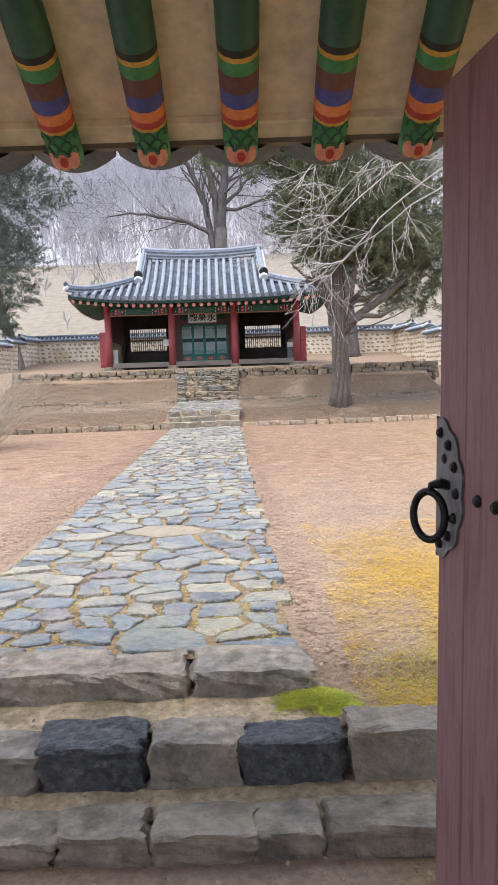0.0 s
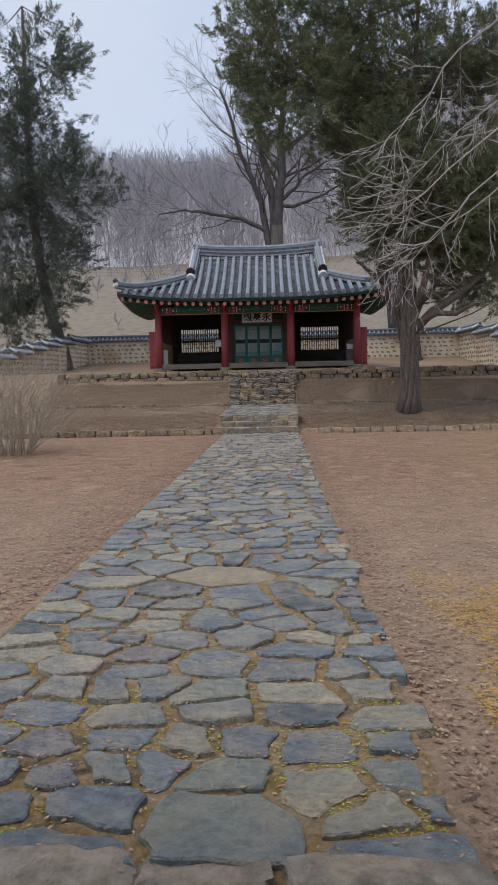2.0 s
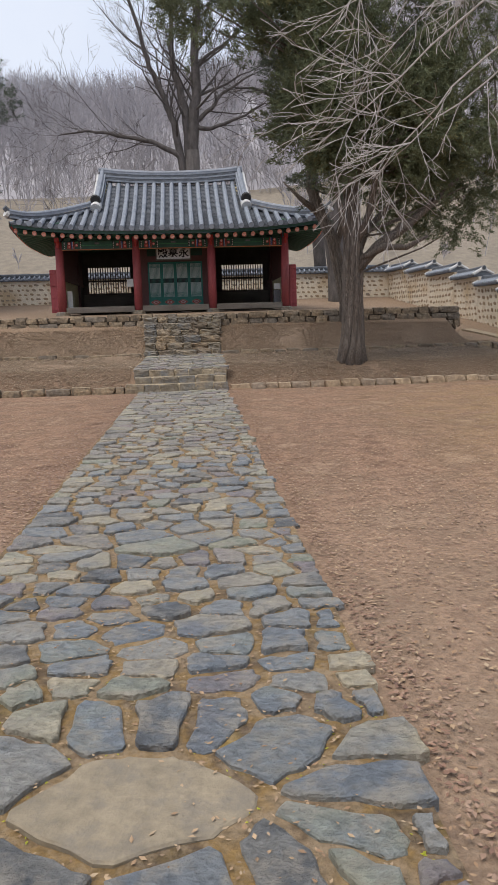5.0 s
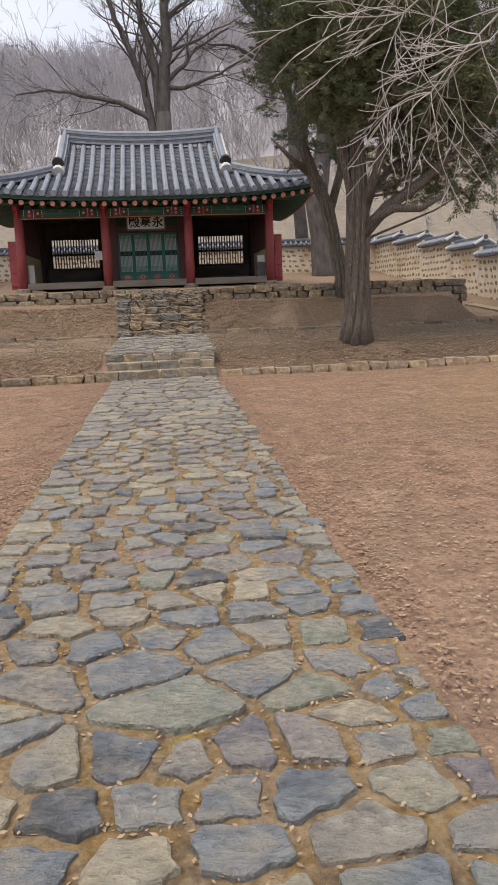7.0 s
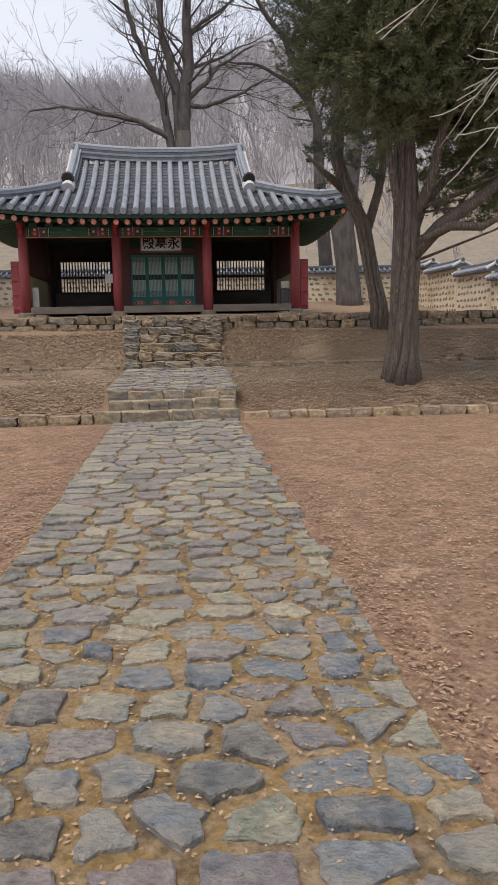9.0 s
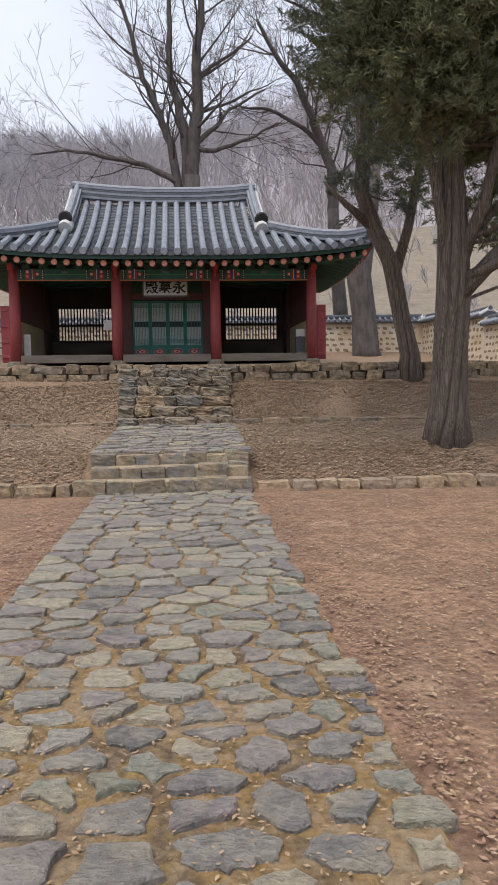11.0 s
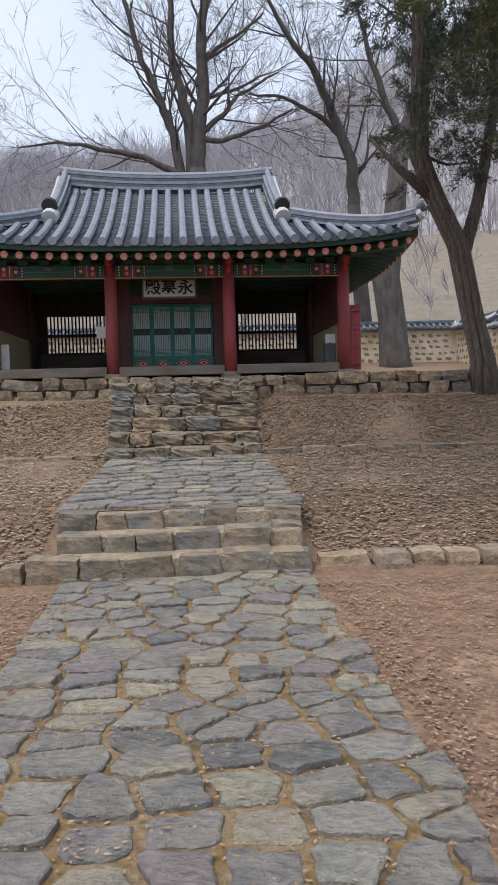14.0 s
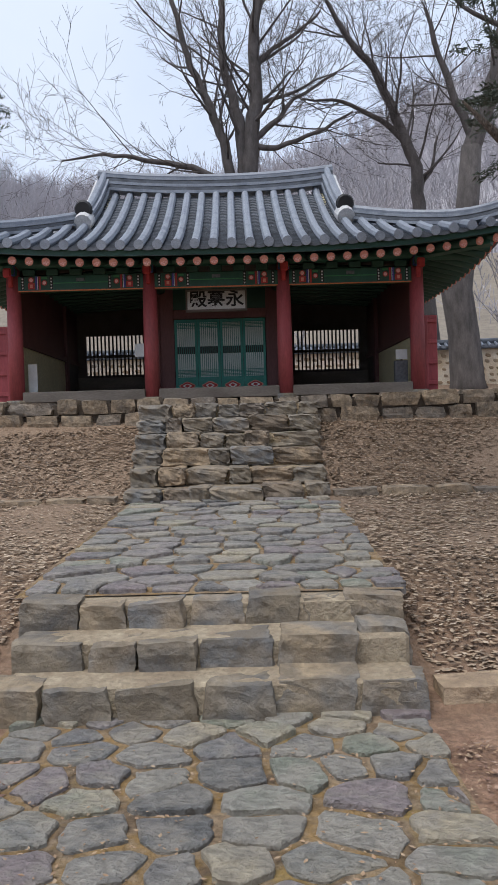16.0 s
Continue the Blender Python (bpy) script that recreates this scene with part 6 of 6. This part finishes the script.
    bare_tree("bare_tree", "leafless tree with long pale sweeping boughs",
              [((9.0, 14.8, 4.4), (0, 0, 1), 1, 0.1), ((9.0, 14.8, 4.4), (0.4, 0.2, 0.9), 3.0, 0.09), ((9.0, 14.8, 4.4), (0.1, -0.2, 0.95), 3.0, 0.08)],
              27, 4, M_PALEBARK, M_PALEBARK, near, base_pts=[(9.1, 14.8, -0.2), (9.05, 14.8, 1.6), (9.0, 14.8, 3.2), (9.0, 14.8, 4.6)], base_rad=[0.24, 0.19, 0.17, 0.14],
              bones=[([(9.0, 14.8, 4.5), (7.0, 14.6, 7.0), (4.6, 14.5, 6.6), (2.6, 14.5, 5.1), (1.3, 14.5, 4.0)], 0.030, 0.007),
                     ([(9.0, 14.8, 4.6), (6.8, 14.9, 8.0), (4.4, 15.0, 8.2), (2.6, 15.0, 7.0), (1.5, 15.0, 5.6)], 0.030, 0.007),
                     ([(9.0, 14.8, 4.0), (7.0, 14.3, 5.6), (5.0, 14.2, 5.6), (3.2, 14.1, 4.6), (1.9, 14.0, 3.6)], 0.027, 0.006),
                     ([(9.0, 14.8, 4.3), (6.9, 15.4, 6.2), (4.6, 15.4, 6.0), (2.8, 15.3, 4.6), (1.8, 15.2, 3.5)], 0.027, 0.006),
                     ([(9.0, 14.8, 4.6), (7.2, 15.8, 7.4), (5.0, 16.0, 7.4), (3.4, 16.0, 6.4), (2.2, 16.0, 5.4)], 0.027, 0.006)], reach=(0.4, 0.9))
    bare_tree("bare_tree", "dark leafless tree beyond the courtyard wall",
              [((13.0, 35.5, 5.4), (-0.45, 0, 0.85), 5, 0.20), ((13.1, 35.5, 5.4), (0.1, 0, 1), 5.5, 0.22), ((13.0, 35.5, 6.6), (0.5, 0, 0.7), 4, 0.15)],
              29, 5, M_GREYBARK, M_GREYBARK, base_pts=[(13.4, 35.5, 0.8), (13.3, 35.5, 3.0), (13.0, 35.5, 5.6)], base_rad=[0.36, 0.30, 0.26])
    # twiggy shrub
    sh = thing("shrub", "straw-coloured leafless shrub of many upright twigs", "shrub", Matrix.Translation((-6.4, 17.2, 0)))
    r = random.Random(12)
    s = Soup()
    spec = dict(BARE, wobble=0.2, up=(0.05, 0.0, 0.0), twig=0.5, thin=0.003, kids=((3, 5), (2, 4), (2, 3)), angle=(25, 65), **{"from": 0.2})
    for k in range(90):
        a = r.uniform(0, 6.28)
        lean = r.uniform(0.05, 0.95)
        grow([s, s], r, Vector((math.cos(a) * 0.35, math.sin(a) * 0.35, -0.03)), Vector((math.cos(a) * lean, math.sin(a) * lean, 1)).normalized(), r.uniform(1.1, 1.7), 0.012, 0, 2, spec, [])
    tagged(soup_part("twig_mass", s, M_SHRUB, sh), kind="stuff")


build_trees()


def hill_trees():
    """Bare woods on the hillside."""
    r = random.Random(77)
    s = Soup()
    spec = dict(BARE, steps=(3, 1, 1), wobble=0.13, thin=0.025, taper=0.35, twig=0.9, kids=((6, 9), (3, 5)), angle=(14, 40), shrink=(0.42, 0.62))
    for k in range(3600):
        y = 89 + 190 * r.random() ** 1.15
        x = r.uniform(-0.5, 0.5) * (y + 10)
        grow([s, s], r, Vector((x, y, hill_z(x, y) - 1.0)), Vector((r.uniform(-0.1, 0.1), 0, 1)).normalized(), r.uniform(3.5, 7), 0.03 + 0.0004 * y, 0, 2, spec, [])
    for k in range(190):
        y = r.uniform(56, 92)
        x = r.uniform(-0.6, 0.6) * y
        grow([s, s], r, Vector((x, y, ground_z(x, y) - 0.2)), Vector((r.uniform(-0.1, 0.1), 0, 1)).normalized(), r.choice((0.9, 1.3, 1.8, 3.0, 4.2)), 0.04, 0, 2, spec, [])
    tagged(soup_part("hillside_wood", s, M_HILLTWIG), "thin leafless trees over the hillside, pale grey haze painted into their colour", "trees", kind="stuff")


hill_trees()


def far_things():
    f = thing("field_fence", "low pale fence across the dry hillside", "fence")
    for i in range(26):
        x = -48 + i * 1.7
        z = ground_z(x, 84)
        part("post", box(x - 0.05, x + 0.05, 83.95, 84.05, z - 0.2, z + 1.0), M_PALEBARK, f)
        if i:
            for h in (0.45, 0.85):
                s = Soup()
                s.tube([Vector((x - 1.7, 84, ground_z(x - 1.7, 84) + h)), Vector((x, 84, z + h))], [0.04, 0.04], 4)
                soup_part("rail", s, M_PALEBARK, f)
    p = thing("pavilion", "open pavilion with a grey tiled roof beyond the wall", "pavilion", pose(20.6, 43.0, 1.2, 0, 0, 8))
    for x in (-3.2, 0, 3.2):
        for y in (-2, 2):
            part("post", box(x - 0.13, x + 0.13, y - 0.13, y + 0.13, -0.6, 2.5), M_MAROON, p)
    part("beam", box(-3.4, 3.4, -2.1, -1.9, 2.3, 2.6), M_MAROON, p)
    part("beam", box(-3.4, 3.4, 1.9, 2.1, 2.3, 2.6), M_MAROON, p)
    s = Soup()
    s.v = [(-4.6, -3.4, 2.65), (4.6, -3.4, 2.65), (4.6, 3.4, 2.65), (-4.6, 3.4, 2.65), (-3.4, 0, 4.5), (3.4, 0, 4.5), (-4.6, -3.4, 2.5), (4.6, -3.4, 2.5), (4.6, 3.4, 2.5), (-4.6, 3.4, 2.5)]
    s.f = [(0, 1, 5, 4), (2, 3, 4, 5), (1, 2, 5), (3, 0, 4), (6, 9, 8, 7), (0, 6, 7, 1), (1, 7, 8, 2), (2, 8, 9, 3), (3, 9, 6, 0)]
    soup_part("roof", s, M_TILEDARK, p, "grey tiled roof")
    t = Soup()
    for i in range(25):
        x = -4.5 + i * 0.375
        k = min(1, max(-1, x / 3.4))
        top = 3.4 if abs(x) < 3.4 else 3.4 * (4.6 - abs(x)) / 1.2
        t.tube([Vector((x, -3.42, 2.72)), Vector((x, -3.4 + top, 2.72 + 1.85 * top / 3.4))], [0.09, 0.09], 6)
    soup_part("tile_rows", t, M_TILE, p)
    s = Soup()
    s.tube([Vector((-3.6, 0, 4.65)), Vector((3.6, 0, 4.65))], [0.2, 0.2], 8)
    soup_part("ridge", s, M_TILE, p)


far_things()


def build_drain():
    d = tagged(thing("drain_kerb", "pale concrete strip along the foot of the wall", "kerb", kind="structure"))
    s = Soup()
    n = 12
    for i in range(n + 1):
        t = i / n
        x, y = 8.5 + 1.45 * t, 31.0 - 7.6 * t
        z = ground_z(x, y) + 0.06
        s.v += [(x - 0.16, y, z - 0.3), (x - 0.16, y, z), (x + 0.2, y, z), (x + 0.2, y, z - 0.3)]
    for i in range(n):
        for q in range(3):
            a = i * 4 + q
            s.f.append((a, a + 1, a + 5, a + 4))
    soup_part("strip", s, M_MORTAR, d)


build_drain()


# ---------- loose leaves ----------
def leaves(name, label, material, count, seed, where, size=(0.025, 0.05), z_at=ground_z):
    r = random.Random(seed)
    s = Soup()
    for _ in range(count):
        x, y = where(r)
        z = z_at(x, y) + r.uniform(0.008, 0.03)
        a = r.uniform(0, 6.28)
        ln = r.uniform(*size)
        w = ln * r.uniform(0.35, 0.6)
        ca, sa = math.cos(a), math.sin(a)
        t1, t2 = r.uniform(-0.3, 0.35) * ln, r.uniform(-0.2, 0.35) * ln
        k = len(s.v)
        for u, v, h in ((-ln, 0, 0), (0, -w, t1), (ln, 0, t2), (0, w, t1 * 0.5)):
            s.v.append((x + u * ca - v * sa, y + u * sa + v * ca, z + max(0, h)))
        s.f.append((k, k + 1, k + 2, k + 3))
    ob = soup_part(name, s, material)
    return tagged(ob, label, "leaves", kind="stuff")


def bank(r):
    while True:
        x, y = r.uniform(-9, 8.5), 22.2 + 6.2 * r.random()
        k = lerp((y - 22) / 4, 0.0, 0.13)
        if not (-2.62 + k < x < -0.14 - k):
            return x, y


def yard(r):
    while True:
        x, y = r.uniform(-8, 8), r.uniform(3.8, 21.6)
        if x < -2.1 or x > right_edge(y) + 0.05:
            return x, y


def beside(r):
    y = r.uniform(3.9, 21.6)
    return right_edge(y) + 0.03 + abs(r.gauss(0, 0.13 + 0.30 * max(0, noise.noise(Vector((0, y * 1.3, 5)))))), y


def beside_left(r):
    y = r.uniform(3.9, 21.6)
    return -2.1 - abs(r.gauss(0, 0.35)), y


leaves("bank_leaf_litter", "dry grey-brown leaf litter on the bank", M_BANKLEAF, 120000, 1, bank, (0.014, 0.036))
leaves("yard_leaf_litter", "scattered dry leaves on the bare earth", M_LEAF, 46000, 2, yard, (0.009, 0.023))
leaves("path_edge_leaves", "fallen dark leaves gathered along the path", M_REDLEAF, 3200, 3, beside, (0.009, 0.021))
leaves("yard_dark_leaves", "small dark leaves scattered over the earth", M_REDLEAF, 26000, 5, yard, (0.009, 0.023))
leaves("path_edge_leaves", "fallen dark leaves gathered along the path", M_REDLEAF, 6000, 4, beside_left, (0.011, 0.026))


def moss_cushion(x, y, z, rx, ry, h, seed):
    ob = thing("moss_cushion", "bright yellow-green moss cushion on the step", "moss", Matrix.Translation((x, y, z)), "moss cushions")
    s = Soup()
    n, m = 18, 5
    s.v.append((0, 0, h))
    for j in range(1, m + 1):
        for i in range(n):
            a = 2 * math.pi * i / n
            t = j / m
            k = 1 + 0.5 * noise.noise(Vector((math.cos(a) * 2.2 + seed, math.sin(a) * 2.2, 0)))
            s.v.append((math.cos(a) * rx * t * k, math.sin(a) * ry * t * k, h * (1 - t ** 2.4) + 0.022 * noise.noise(Vector((math.cos(a) * t * 6, math.sin(a) * t * 6, seed))) - 0.01 * t))
    s.f += [(0, 1 + i, 1 + (i + 1) % n) for i in range(n)]
    for j in range(m - 1):
        for i in range(n):
            a, b = 1 + j * n + i, 1 + j * n + (i + 1) % n
            s.f.append((a, a + n, b + n, b))
    soup_part("moss", s, M_MOSS, ob, smooth=True)


def joints(r):
    return r.uniform(-2.0, 0.2), r.uniform(3.9, 21.6)


def mossy(r):
    while True:
        y = 3.9 + abs(r.gauss(0, 1.6))
        x = r.choice((-1.6, -0.9, -0.1, 0.1)) + r.gauss(0, 0.3)
        if -1.95 < x < right_edge(y) - 0.06 and noise.noise(Vector((x * 2, y * 2, 4))) > 0:
            return x, y


def moss_bed(r):
    while True:
        x, y = r.uniform(0.5, 3.4), 3.4 + 4.0 * r.random() ** 1.3
        thick = min(1.0, (x - 0.45) * 1.4, (3.4 - x) * 1.2) * min(1.0, (7.6 - y) * 0.45) + 0.9 * noise.noise(Vector((x * 1.5, y * 1.5, 2))) + 0.4 * noise.noise(Vector((x * 5, y * 5, 3)))
        if r.random() < thick:
            return x, y


def green_bed(r):
    while True:
        x, y = r.uniform(0.6, 2.8), 3.38 + abs(r.gauss(0, 0.45))
        if r.random() < 0.5 - 0.5 * (y - 3.7) + 1.2 * noise.noise(Vector((x * 2.2, y * 2.2, 9))):
            return x, y


def gate_side(r):
    while True:
        x, y = r.uniform(-2.6, 3.2), r.uniform(2.3, 7.0)
        if x > right_edge(y) + 0.06 or y < 3.6:
            return x, y


leaves("moss_bed", "yellow and ochre moss over the damp earth", M_YMOSS, 120000, 8, moss_bed, (0.004, 0.009))
leaves("green_moss_bed", "yellow-green moss beside the gate", M_MOSS, 9000, 18, green_bed, (0.003, 0.008))
leaves("gate_litter", "crumbs of leaf and twig near the gate", M_REDLEAF, 5000, 9, gate_side, (0.006, 0.02))
leaves("joint_litter", "crumbs of dry leaf between the slabs", M_LEAF, 14000, 6, joints, (0.006, 0.016), lambda x, y: -0.018)
leaves("joint_moss", "yellow-green moss tufts in the joints", M_MOSS, 9000, 7, mossy, (0.004, 0.011), lambda x, y: -0.034)
moss_cushion(0.27, 3.57, -0.165, 0.25, 0.15, 0.05, 1)
leaves("moss_fuzz", "bright fuzz of moss on the cushion", M_MOSS, 5000, 20, lambda r: (0.27 + r.gauss(0, 0.11), 3.57 + r.gauss(0, 0.065)), (0.004, 0.009), lambda x, y: -0.172 + 0.05 * max(0.0, 1 - ((x - 0.27) / 0.24) ** 2 - ((y - 3.57) / 0.14) ** 2))

# ---------- paving, piece by piece ----------
path = build_path()
landing = build_landing()
